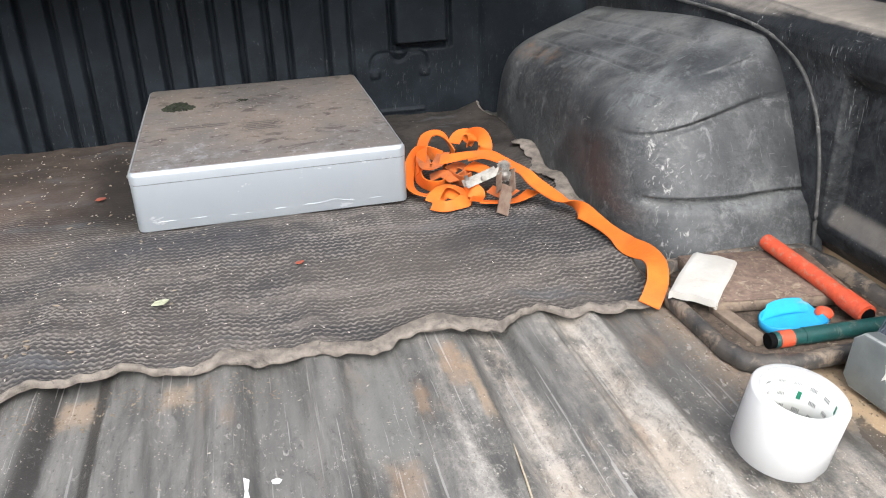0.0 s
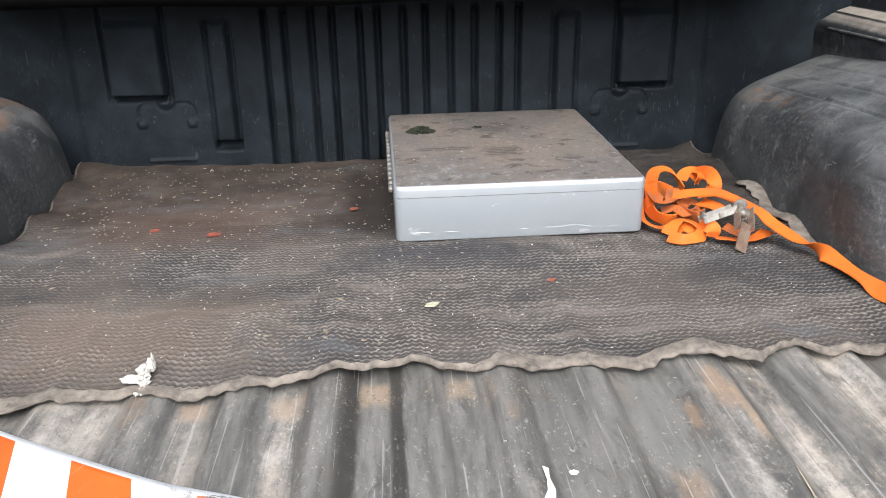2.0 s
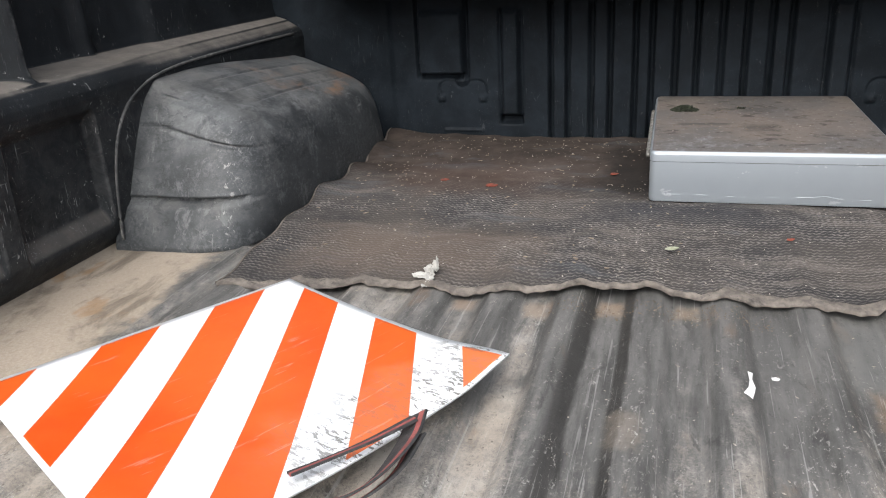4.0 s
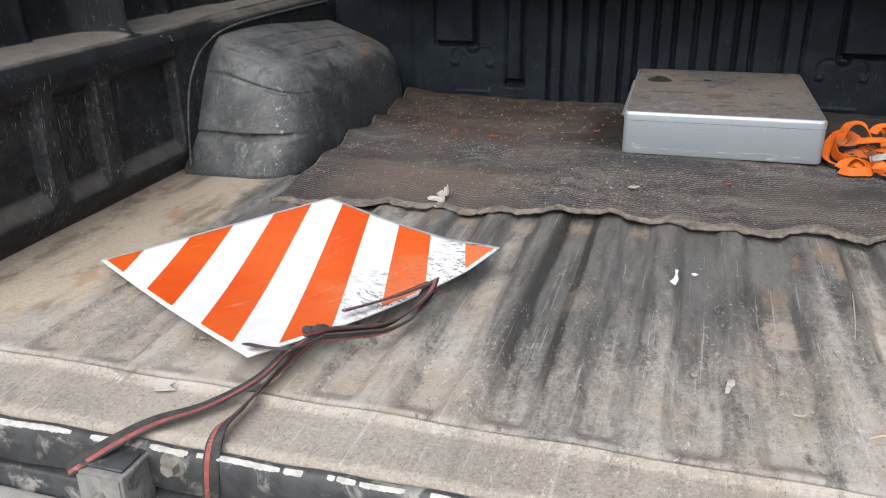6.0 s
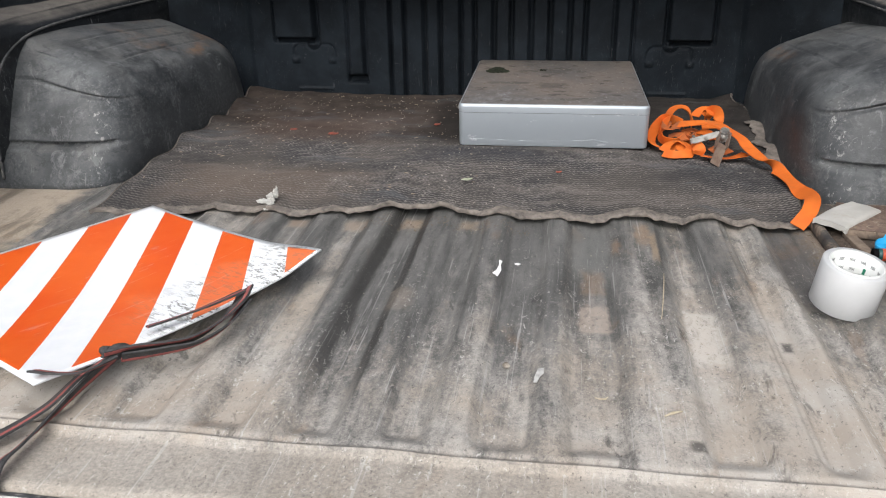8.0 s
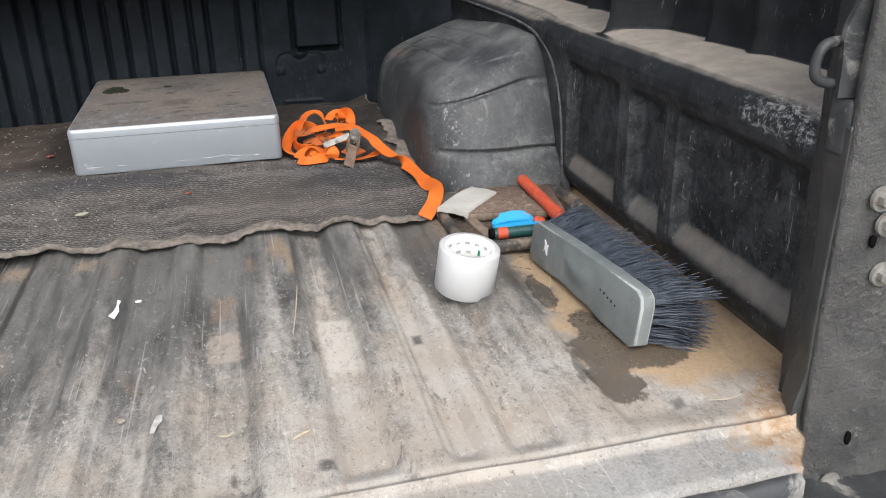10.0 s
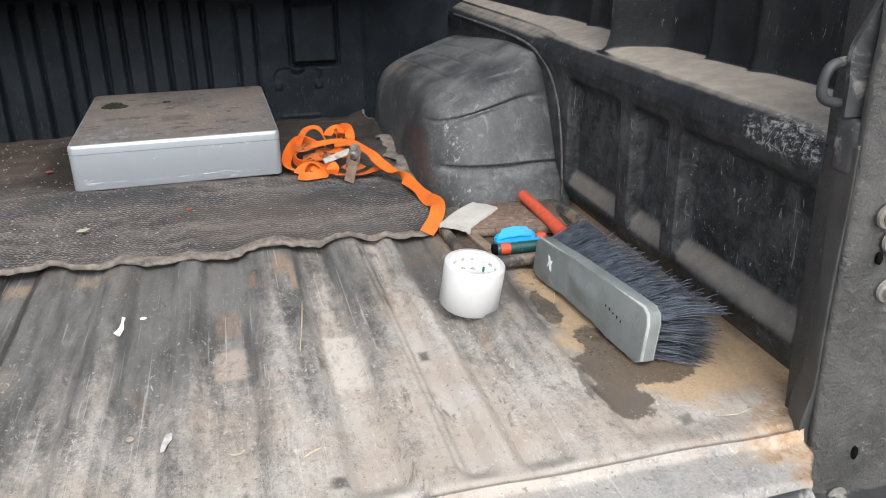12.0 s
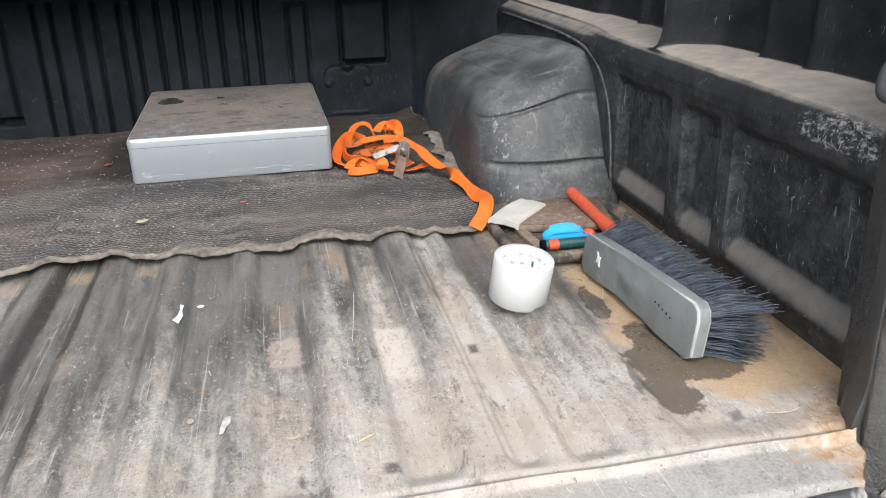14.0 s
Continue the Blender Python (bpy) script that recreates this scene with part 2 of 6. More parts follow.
    c = n.mix(n.math("MULTIPLY", crumbs, 0.8), c, (0.46, 0.42, 0.36))
    rough = n.math("SUBTRACT", n.ramp(film, 0.0, 0.8, 0.45, 0.85), n.math("MULTIPLY", wet, 0.3))
    relief = n.bump(n.noise(420, 3), 0.30, 0.0014)
    relief = n.bump(patch, 0.35, 0.003, relief)
    return n.done(c, rough, 0, relief, 0.35)


def liner_wall_material(name, dusty, tone, spec, low_light, marks=1.0):
    """Black moulded plastic: pebbled grain, scratches, dust caught on all that faces up."""
    n = Nodes(name)
    geo = n.t.nodes.new("ShaderNodeNewGeometry")
    up = n.axis(2, geo.outputs["Normal"])
    blot = n.noise(11, 6, 0.65, None, 0.4)
    c = n.mix(n.ramp(blot, 0.35, 0.7), tone, tuple(1.9 * k for k in tone))
    ragged = n.math("MULTIPLY", n.math("SUBTRACT", n.noise(26, 5, 0.65), 0.5), 0.16)
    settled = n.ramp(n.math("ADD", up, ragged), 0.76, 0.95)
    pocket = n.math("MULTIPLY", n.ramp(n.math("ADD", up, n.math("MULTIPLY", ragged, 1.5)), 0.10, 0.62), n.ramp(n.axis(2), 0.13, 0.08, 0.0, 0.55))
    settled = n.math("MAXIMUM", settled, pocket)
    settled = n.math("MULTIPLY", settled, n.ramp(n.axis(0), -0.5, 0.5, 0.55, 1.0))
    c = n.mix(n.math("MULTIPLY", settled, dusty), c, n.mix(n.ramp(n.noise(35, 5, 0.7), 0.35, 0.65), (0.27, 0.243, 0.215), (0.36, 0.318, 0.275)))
    # walls painted paler below the ledge, where more light falls
    film = n.math("MULTIPLY", n.math("MULTIPLY", n.ramp(n.noise(4.5, 6, 0.7), 0.30, 0.75, 0.35, 1.0), n.ramp(n.axis(2), 0.30, 0.20, 0.10, 1.0)), low_light)
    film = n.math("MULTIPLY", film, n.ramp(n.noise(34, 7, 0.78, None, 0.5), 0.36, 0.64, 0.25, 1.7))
    # the right side's tone is set paler than the left's
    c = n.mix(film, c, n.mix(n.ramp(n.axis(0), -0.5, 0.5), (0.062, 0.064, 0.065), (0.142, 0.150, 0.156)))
    # scuffed convex edges, whose highlights are painted in too
    worn_lit_edge = n.math("MULTIPLY", n.ramp(geo.outputs["Pointiness"], 0.515, 0.57), n.ramp(n.noise(60, 5, 0.7), 0.40, 0.60))
    c = n.mix(n.math("MULTIPLY", worn_lit_edge, 0.35 * marks), c, (0.20, 0.20, 0.195))
    # hair scratches and small scuffs down the face
    for s, sc, turn, lo, k in ((300, (1.0, 1.0, 0.07), (9, 0, 0), 0.645, 0.62), (360, (1.0, 1.0, 0.09), (-32, 0, 0), 0.655, 0.60), (260, (1.0, 0.10, 1.0), (6, 0, 0), 0.68, 0.45)):
        mark = n.ramp(n.noise(s, 3, 0.6, n.scaled(n.pos, sc, turn), 0.3), lo, lo + 0.04)
        mark = n.math("MULTIPLY", mark, n.math("MULTIPLY", n.ramp(n.noise(9, 4), 0.46, 0.62), n.ramp(n.axis(2), 0.29, 0.25, 0.15, 1.0)))
        c = n.mix(n.math("MULTIPLY", mark, k * marks), c, (0.34, 0.35, 0.35))
    chip = n.math("MULTIPLY", n.ramp(n.noise(105, 5, 0.7, n.scaled(n.pos, (1.0, 1.3, 0.5)), 1.0), 0.625, 0.67), n.ramp(n.noise(12, 3), 0.50, 0.60))
    c = n.mix(n.math("MULTIPLY", chip, 0.65 * marks), c, (0.38, 0.38, 0.37))
    fleck = n.math("MULTIPLY", n.ramp(n.noise(340, 2, 0.6), 0.68, 0.73), n.math("MULTIPLY", n.ramp(n.noise(14, 4), 0.44, 0.6), n.ramp(n.axis(2), 0.29, 0.25, 0.15, 1.0)))
    c = n.mix(n.math("MULTIPLY", fleck, 0.75 * marks), c, (0.42, 0.42, 0.40))
    # frayed rub on the shoulder near the tail
    sy = n.math("DIVIDE", n.math("SUBTRACT", n.axis(1), 0.135), 0.075)
    sz = n.math("DIVIDE", n.math("SUBTRACT", n.axis(2), 0.268), 0.020)
    spot = n.ramp(n.math("ADD", n.math("ADD", n.math("MULTIPLY", sy, sy), n.math("MULTIPLY", sz, sz)), n.math("MULTIPLY", n.math("SUBTRACT", n.noise(38, 5, 0.7), 0.5), 2.2)), 1.3, 0.3)
    hair = n.ramp(n.noise(120, 8, 0.85, n.scaled(n.pos, (1.0, 0.6, 1.0), (35, 0, 0)), 0.5), 0.50, 0.60)
    hair = n.math("MAXIMUM", hair, n.ramp(n.noise(420, 3, 0.6, n.scaled(n.pos, (1.0, 1.0, 0.12), (28, 0, 0)), 0.4), 0.60, 0.66))
    c = n.mix(n.math("MULTIPLY", n.math("MULTIPLY", spot, hair), 0.85 * marks), c, (0.42, 0.42, 0.41))
    relief = n.bump(n.cells(520), 0.28, 0.0010)
    relief = n.bump(blot, 0.2, 0.002, relief)
    return n.done(c, n.ramp(blot, 0.3, 0.7, 0.45, 0.65), 0, relief, spec)


def arch_material():
    n = Nodes("scuffed_arch_plastic")
    geo = n.t.nodes.new("ShaderNodeNewGeometry")
    up = n.axis(2, geo.outputs["Normal"])
    x, y, z = n.axis(0), n.axis(1), n.axis(2)
    blot = n.noise(9, 6, 0.65, None, 0.5)
    c = n.mix(n.ramp(blot, 0.3, 0.7), (0.024, 0.0265, 0.029), (0.060, 0.064, 0.067))
    film = n.ramp(n.math("ADD", n.math("MULTIPLY", up, 0.55), n.math("MULTIPLY", n.math("SUBTRACT", n.noise(9, 7, 0.75, None, 0.4), 0.5), 2.0)), 0.15, 0.85, 0.0, 0.44)
    c = n.mix(film, c, n.mix(n.ramp(n.noise(6, 3), 0.4, 0.65), (0.20, 0.205, 0.205), (0.19, 0.180, 0.165)))
    # wiped smudges and soot
    smudge = n.math("MULTIPLY", n.ramp(n.noise(26, 8, 0.78, n.scaled(n.pos, (1.0, 0.7, 1.7), (0, 30, 0)), 0.6), 0.52, 0.60), 0.6)
    c = n.mix(smudge, c, (0.026, 0.028, 0.030))
    film2 = n.math("MULTIPLY", n.ramp(n.noise(34, 8, 0.78, n.scaled(n.pos, (1.0, 0.8, 0.6)), 0.5), 0.54, 0.64), 0.40)
    c = n.mix(film2, c, (0.20, 0.205, 0.205))
    # wear on convex edges, lightened for their highlights as well
    worn_lit_edge = n.math("MULTIPLY", n.ramp(geo.outputs["Pointiness"], 0.515, 0.56), n.ramp(n.noise(70, 5, 0.7), 0.42, 0.60))
    c = n.mix(n.math("MULTIPLY", worn_lit_edge, 0.45), c, (0.25, 0.25, 0.245))
    # hair scratches, few
    for s, sc, turn, lo, k in ((420, (1.0, 0.05, 0.07), (25, 10, 20), 0.68, 0.45), (520, (0.06, 1.0, 0.08), (-30, 30, -35), 0.69, 0.40)):
        s1 = n.ramp(n.noise(s, 3, 0.6, n.scaled(n.pos, sc, turn), 0.3), lo, lo + 0.03)
        c = n.mix(n.math("MULTIPLY", n.math("MULTIPLY", s1, n.ramp(n.noise(8, 4), 0.50, 0.62)), k), c, (0.32, 0.32, 0.315))
    # knocks along the upright corner
    ax = n.math("ABSOLUTE", x)
    edge = n.math("MULTIPLY", n.ramp(n.math("ABSOLUTE", n.math("SUBTRACT", n.math("ADD", ax, n.math("MULTIPLY", n.math("SUBTRACT", n.noise(16, 4), 0.5), 0.06)), 0.668)), 0.030, 0.004), n.ramp(y, 0.90, 0.80))
    chip = n.ramp(n.noise(85, 6, 0.72, n.scaled(n.pos, (1.0, 1.0, 0.55)), 1.0), 0.575, 0.64)
    c = n.mix(n.math("MULTIPLY", n.math("MULTIPLY", edge, chip), 0.8), c, (0.34, 0.335, 0.32))
    spot = n.math("MULTIPLY", n.ramp(n.noise(120, 4, 0.7, None, 1.5), 0.68, 0.73), n.ramp(n.noise(10, 3), 0.54, 0.62))
    c = n.mix(n.math("MULTIPLY", spot, 0.55), c, (0.36, 0.36, 0.35))
    # fine rubbed grain
    grain = n.ramp(n.noise(150, 7, 0.8, n.scaled(n.pos, (1.0, 0.7, 1.0)), 0.6), 0.46, 0.66)
    c = n.mix(n.math("MULTIPLY", n.math("MULTIPLY", grain, n.ramp(n.noise(7, 5, 0.7), 0.35, 0.65)), 0.38), c, (0.24, 0.243, 0.24))
    # rust on the crown
    rust = n.math("MULTIPLY", n.ramp(n.noise(8, 5, 0.7, n.scaled(n.pos, (1, 0.6, 1))), 0.50, 0.66), n.math("MULTIPLY", n.ramp(up, 0.55, 0.9), n.math("MULTIPLY", n.ramp(n.axis(0), 0.76, 0.70), n.ramp(y, 1.02, 1.14))))
    c = n.mix(n.math("MULTIPLY", rust, 0.7), c, (0.23, 0.125, 0.065))
    relief = n.bump(n.cells(480), 0.16, 0.001)
    relief = n.bump(n.noise(24, 5), 0.40, 0.004, relief)
    return n.done(c, n.ramp(blot, 0.3, 0.7, 0.44, 0.62), 0, relief, 0.45)


def mat_material():
    n = Nodes("dirty_ribbed_rubber")
    x, y, z = n.axis(0), n.axis(1), n.axis(2)
    blot = n.noise(4.2, 5, 0.6, None, 0.6)
    fine = n.noise(150, 5, 0.75)
    slant = n.noise(5.0, 6, 0.62, n.scaled(n.pos, (0.45, 1.5, 1.0), (0, 0, -22)), 0.5)
    c = n.mix(n.ramp(blot, 0.35, 0.65), (0.038, 0.037, 0.038), (0.068, 0.061, 0.056))
    soil = n.ramp(n.math("ADD", y, n.math("MULTIPLY", n.math("SUBTRACT", n.noise(6, 5, 0.65), 0.5), 0.6)), 1.0, 1.25)
    # scaly ribs: rows of short crests, each row shifted by half a crest
    drift = n.math("MULTIPLY", n.math("SUBTRACT", n.noise(34, 3), 0.5), 0.008)
    ph = n.math("MULTIPLY", n.math("ADD", drift, n.math("ADD", y, n.math("MULTIPLY", n.math("SINE", n.math("MULTIPLY", x, 5.0)), 0.004))), math.pi / RIB_Y)
    zig = n.math("MULTIPLY", n.math("SINE", n.math("MULTIPLY", n.math("ADD", x, drift), 2 * math.pi / RIB_X)), 0.9)
    row = n.math("SINE", n.math("ADD", n.math("MULTIPLY", ph, 2.0), zig))
    stud = n.math("MULTIPLY", n.math("COSINE", n.math("MULTIPLY", n.math("ADD", x, drift), 2 * math.pi / RIB_X)), n.math("COSINE", n.math("SUBTRACT", ph, math.pi / 4)))
    crest = n.math("ADD", n.math("MULTIPLY", row, 0.92), n.math("MULTIPLY", stud, 0.20))
    crest = n.math("ADD", crest, n.math("MULTIPLY", n.math("SUBTRACT", fine, 0.5), 3.6))
    keep = n.math("MULTIPLY", n.ramp(slant, 0.33, 0.60, 0.25, 1.0), n.math("SUBTRACT", 1.0, n.math("MULTIPLY", soil, 0.75)))
    # crest tops painted pale for the sky light they catch
    pale = n.mix(blot, (0.20, 0.187, 0.178), (0.245, 0.218, 0.195))
    c = n.mix(n.math("MULTIPLY", n.math("MULTIPLY", n.ramp(crest, -0.1, 1.1), keep), 0.66), c, pale)
    # dust smeared over the ribs in slanting bands
    smear = n.math("MULTIPLY", n.ramp(n.noise(7, 6, 0.7, n.scaled(n.pos, (0.40, 1.6, 1.0), (0, 0, -18)), 0.4), 0.50, 0.68), 0.70)
    c = n.mix(smear, c, n.mix(n.ramp(n.noise(300, 3), 0.35, 0.65), (0.118, 0.106, 0.096), (0.18, 0.16, 0.142)))
    c = n.mix(n.math("MULTIPLY", soil, 0.88), c, n.mix(n.ramp(n.noise(18, 5, 0.7), 0.35, 0.7), n.mix(n.ramp(x, -0.1, 0.2), (0.034, 0.027, 0.023), (0.022, 0.020, 0.019)), n.mix(n.ramp(x, -0.1, 0.2), (0.070, 0.054, 0.045), (0.052, 0.045, 0.040))))
    grey = n.math("MULTIPLY", n.ramp(n.noise(9, 5, 0.65, n.scaled(n.pos, (0.5, 1.4, 1.0), (0, 0, -25)), 0.3), 0.56, 0.68), 0.45)
    c = n.mix(grey, c, (0.085, 0.090, 0.098))
    # dark patch left of the case, bluish dark band at its front foot
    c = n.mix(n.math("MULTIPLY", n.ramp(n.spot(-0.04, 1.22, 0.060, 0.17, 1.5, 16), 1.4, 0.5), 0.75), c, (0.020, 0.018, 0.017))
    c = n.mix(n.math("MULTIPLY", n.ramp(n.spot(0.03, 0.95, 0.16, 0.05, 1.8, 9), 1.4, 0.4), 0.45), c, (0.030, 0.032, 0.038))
    c = n.mix(n.math("MULTIPLY", n.ramp(n.spot(-0.36, 0.74, 0.16, 0.09, 1.8, 9), 1.5, 0.4), 0.40), c, (0.165, 0.125, 0.098))
    c = n.mix(n.math("MULTIPLY", n.ramp(n.spot(-0.33, 1.12, 0.16, 0.10, 1.8, 9), 1.5, 0.4), 0.40), c, (0.090, 0.058, 0.044))
    crumbs = n.math("MULTIPLY", n.ramp(n.noise(210, 3, 0.65), 0.68, 0.74), n.ramp(n.noise(12, 3), 0.45, 0.6))
    c = n.mix(n.math("MULTIPLY", crumbs, 0.7), c, (0.36, 0.33, 0.29))
    return n.done(c, 0.92, 0, n.bump(n.noise(350, 3), 0.3, 0.001), 0.06)


def case_material():
    n = Nodes("scratched_silver_paint")
    geo = n.t.nodes.new("ShaderNodeNewGeometry")
    up = n.axis(2, geo.outputs["Normal"])
    c = n.mix(n.noise(14, 4), (0.310, 0.340, 0.368), (0.355, 0.385, 0.412))
    chips = n.math("MULTIPLY", n.ramp(n.noise(30, 6, 0.75, n.scaled(n.obj, (0.55, 1.0, 1.3))), 0.61, 0.65), 0.5)
    c = n.mix(chips, c, (0.62, 0.63, 0.65))
    dirt = n.math("ADD", n.math("MULTIPLY", n.math("SUBTRACT", n.noise(8, 6, 0.7, n.obj, 0.5), 0.5), 1.5), n.math("MULTIPLY", n.math("SUBTRACT", n.noise(50, 4, 0.7, n.obj), 0.5), 0.7))
    dirt = n.math("MULTIPLY", n.ramp(n.math("ADD", n.math("ADD", dirt, 0.74), n.math("MULTIPLY", n.axis(1, n.obj), 0.55)), 0.10, 0.75), n.ramp(up, 0.75, 0.96))
    soil = n.mix(n.ramp(n.noise(7, 4, 0.6, n.obj), 0.4, 0.65), (0.105, 0.088, 0.076), (0.165, 0.128, 0.100))
    c = n.mix(n.math("MULTIPLY", dirt, 0.88), c, soil)
    black = n.math("MULTIPLY", n.ramp(n.noise(20, 5, 0.7, n.scaled(n.obj, (0.9, 1.3, 1.0)), 0.5), 0.55, 0.64), n.ramp(up, 0.8, 0.97))
    c = n.mix(n.math("MULTIPLY", black, 0.80), c, (0.05, 0.040, 0.034))
    stain = n.math("MULTIPLY", n.ramp(n.noise(70, 6, 0.75, n.scaled(n.obj, (0.9, 1.2, 1.0))), 0.57, 0.63), n.ramp(up, 0.8, 0.97))
    c = n.mix(n.math("MULTIPLY", stain, 0.65), c, (0.085, 0.055, 0.040))
    pale = n.math("MULTIPLY", n.ramp(n.noise(90, 5, 0.75, n.obj), 0.58, 0.66), n.ramp(up, 0.9, 0.995))
    c = n.mix(n.math("MULTIPLY", pale, 0.6), c, (0.40, 0.38, 0.35))
    for px, py, rx, ry in ((0.000, 0.330, 0.030, 0.022), (-0.005, 0.175, 0.030, 0.030), (-0.10, 0.20, 0.05, 0.012)):
        # torn strips of an old black label
        bars = n.ramp(n.math("SINE", n.math("MULTIPLY", n.axis(1, n.obj), 620.0)), -0.5, 0.6, 0.3, 1.0)
        mark = n.math("MULTIPLY", n.math("MULTIPLY", n.ramp(n.spot(px, py, rx, ry, 1.6, 60, n.obj), 1.2, 0.6), bars), n.ramp(up, 0.9, 0.995))
        c = n.mix(n.math("MULTIPLY", mark, 0.7), c, (0.030, 0.027, 0.025))
    rough = n.math("ADD", 0.34, n.math("MULTIPLY", dirt, 0.4))
    return n.done(c, rough, 0.35, n.bump(n.noise(60, 4), 0.08, 0.002), 0.5)


def sign_material():
    """Diagonal red and white bands across the square plate, by its own sheet coordinates."""
    n = Nodes("striped_reflective_sheet")
    u, v = n.axis(0, n.uv), n.axis(1, n.uv)
    d = n.math("ABSOLUTE", n.math("SUBTRACT", u, v))
    band = n.math("MODULO", n.math("ADD", n.math("DIVIDE", d, 0.184), 0.5), 2.0)
    red = n.math("GREATER_THAN", band, 1.0)
    ed = n.math("MINIMUM", n.math("MINIMUM", u, n.math("SUBTRACT", 1.0, u)), n.math("MINIMUM", v, n.math("SUBTRACT", 1.0, v)))
    red = n.math("MULTIPLY", red, n.math("GREATER_THAN", ed, 0.014))
    white = n.mix(n.ramp(n.noise(25, 4), 0.3, 0.7), (0.74, 0.76, 0.78), (0.80, 0.81, 0.82))
    orange = n.mix(n.ramp(n.noise(5, 4), 0.35, 0.65), (0.68, 0.080, 0.008), (0.72, 0.115, 0.015))
    c = n.mix(red, white, orange)
    # rubbed corner: fine dark cracks and grey wear
    near = n.math("MULTIPLY", n.ramp(n.math("ADD", v, n.math("MULTIPLY", n.math("SUBTRACT", n.noise(6, 3, 0.5, n.uv), 0.5), 0.5)), 0.34, 0.10), n.ramp(u, 0.22, 0.55))
    c = n.mix(n.math("MULTIPLY", n.math("MULTIPLY", near, red), 0.55), c, (0.76, 0.22, 0.08))
    crack = n.ramp(n.noise(28, 5, 0.75, n.scaled(n.uv, (2.4, 0.7, 1.0), (0, 0, 35)), 0.8), 0.53, 0.56)
    c = n.mix(n.math("MULTIPLY", n.math("MULTIPLY", crack, near), n.mix(red, (0.95, 0.95, 0.95), (0.35, 0.35, 0.35))), c, (0.15, 0.145, 0.13))
    line = n.ramp(n.noise(40, 4, 0.6, n.scaled(n.uv, (0.10, 1.0, 1.0), (0, 0, 18)), 0.2), 0.62, 0.65)
    c = n.mix(n.math("MULTIPLY", line, 0.12), c, (0.85, 0.80, 0.76))
    return n.done(c, n.ramp(n.noise(18, 4), 0.3, 0.7, 0.28, 0.42), 0, None, 0.5)


M_FLOOR = liner_floor_material()
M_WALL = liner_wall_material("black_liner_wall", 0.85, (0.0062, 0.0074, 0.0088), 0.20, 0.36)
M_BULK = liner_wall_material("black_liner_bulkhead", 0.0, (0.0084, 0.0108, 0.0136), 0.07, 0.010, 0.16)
M_ARCH = arch_material()
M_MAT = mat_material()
M_CASE = case_material()
M_SIGN = sign_material()
M_EDGE = plain("frayed_mat_edge", (0.215, 0.188, 0.163), (0.115, 0.101, 0.090), 0.95, scale=70, bump=0.8, spec=0.1, dirt=(0.075, 0.068, 0.062), dirt_amount=0.44)
M_PAINT = plain("black_body_paint", (0.026, 0.028, 0.031), (0.055, 0.057, 0.060), 0.55, scale=40, dirt=(0.24, 0.235, 0.22), dirt_amount=0.47)
def jamb_material():
    n = Nodes("sealed_jamb_paint")
    lump = n.noise(130, 6, 0.72)
    c = n.mix(n.ramp(n.noise(14, 5, 0.65), 0.35, 0.65), (0.058, 0.058, 0.057), (0.105, 0.104, 0.101))
    c = n.mix(n.math("MULTIPLY", n.ramp(lump, 0.56, 0.70), 0.5), c, (0.19, 0.187, 0.18))
    c = n.mix(n.math("MULTIPLY", n.ramp(n.noise(45, 6, 0.8), 0.60, 0.66), 0.6), c, (0.30, 0.29, 0.275))
    relief = n.bump(lump, 0.9, 0.006)
    relief = n.bump(n.noise(28, 4), 0.6, 0.010, relief)
    return n.done(c, 0.40, 0, n.bump(n.noise(330, 3), 0.3, 0.001, relief), 0.45)


M_JAMB = jamb_material()
M_WELT = plain("worn_pale_bead", (0.10, 0.098, 0.094), (0.035, 0.036, 0.037), 0.6, scale=60, dirt=(0.24, 0.235, 0.22), dirt_amount=0.45)
M_FLANGE = plain("black_liner_edge", (0.040, 0.0415, 0.042), (0.068, 0.070, 0.070), 0.42, scale=30, bump=0.3, dirt=(0.085, 0.085, 0.083), dirt_amount=0.42)
M_CHIP = plain("bare_primer", (0.50, 0.49, 0.47), (0.32, 0.31, 0.295), 0.7, scale=90, dirt=(0.20, 0.19, 0.18), dirt_amount=0.42)
M_STEEL = plain("dull_zinc", (0.33, 0.325, 0.30), (0.19, 0.175, 0.16), 0.55, 0.5, scale=60, dirt=(0.20, 0.15, 0.10), dirt_amount=0.44)
M_RUSTY = plain("rusty_plated_steel", (0.14, 0.085, 0.06), (0.21, 0.16, 0.125), 0.65, 0.25, scale=70)
M_BUMPER = plain("grey_bumper_step", (0.44, 0.43, 0.41), (0.30, 0.29, 0.28), 0.6, scale=25, dirt=(0.12, 0.11, 0.10), dirt_amount=0.45)
M_BRACKET = plain("worn_grey_bracket", (0.25, 0.245, 0.235), (0.16, 0.155, 0.15), 0.55, 0.1, scale=45, dirt=(0.07, 0.065, 0.06), dirt_amount=0.47)
M_BLACK = plain("black_rubber_and_shade", (0.0035, 0.0035, 0.004), (0.006, 0.006, 0.0065), 0.9, scale=20, spec=0.05)
M_ORANGE = plain("orange_webbing", (0.66, 0.145, 0.010), (0.54, 0.105, 0.008), 0.75, scale=18, bump=0.5, dirt=(0.36, 0.105, 0.025), dirt_amount=0.44)
M_ORANGED = plain("grimy_orange_webbing", (0.46, 0.11, 0.018), (0.28, 0.085, 0.03), 0.85, scale=40, bump=0.3)
M_TAPE = plain("white_tape", (0.52, 0.525, 0.53), (0.46, 0.465, 0.47), 0.35, scale=12, bump=0.05)
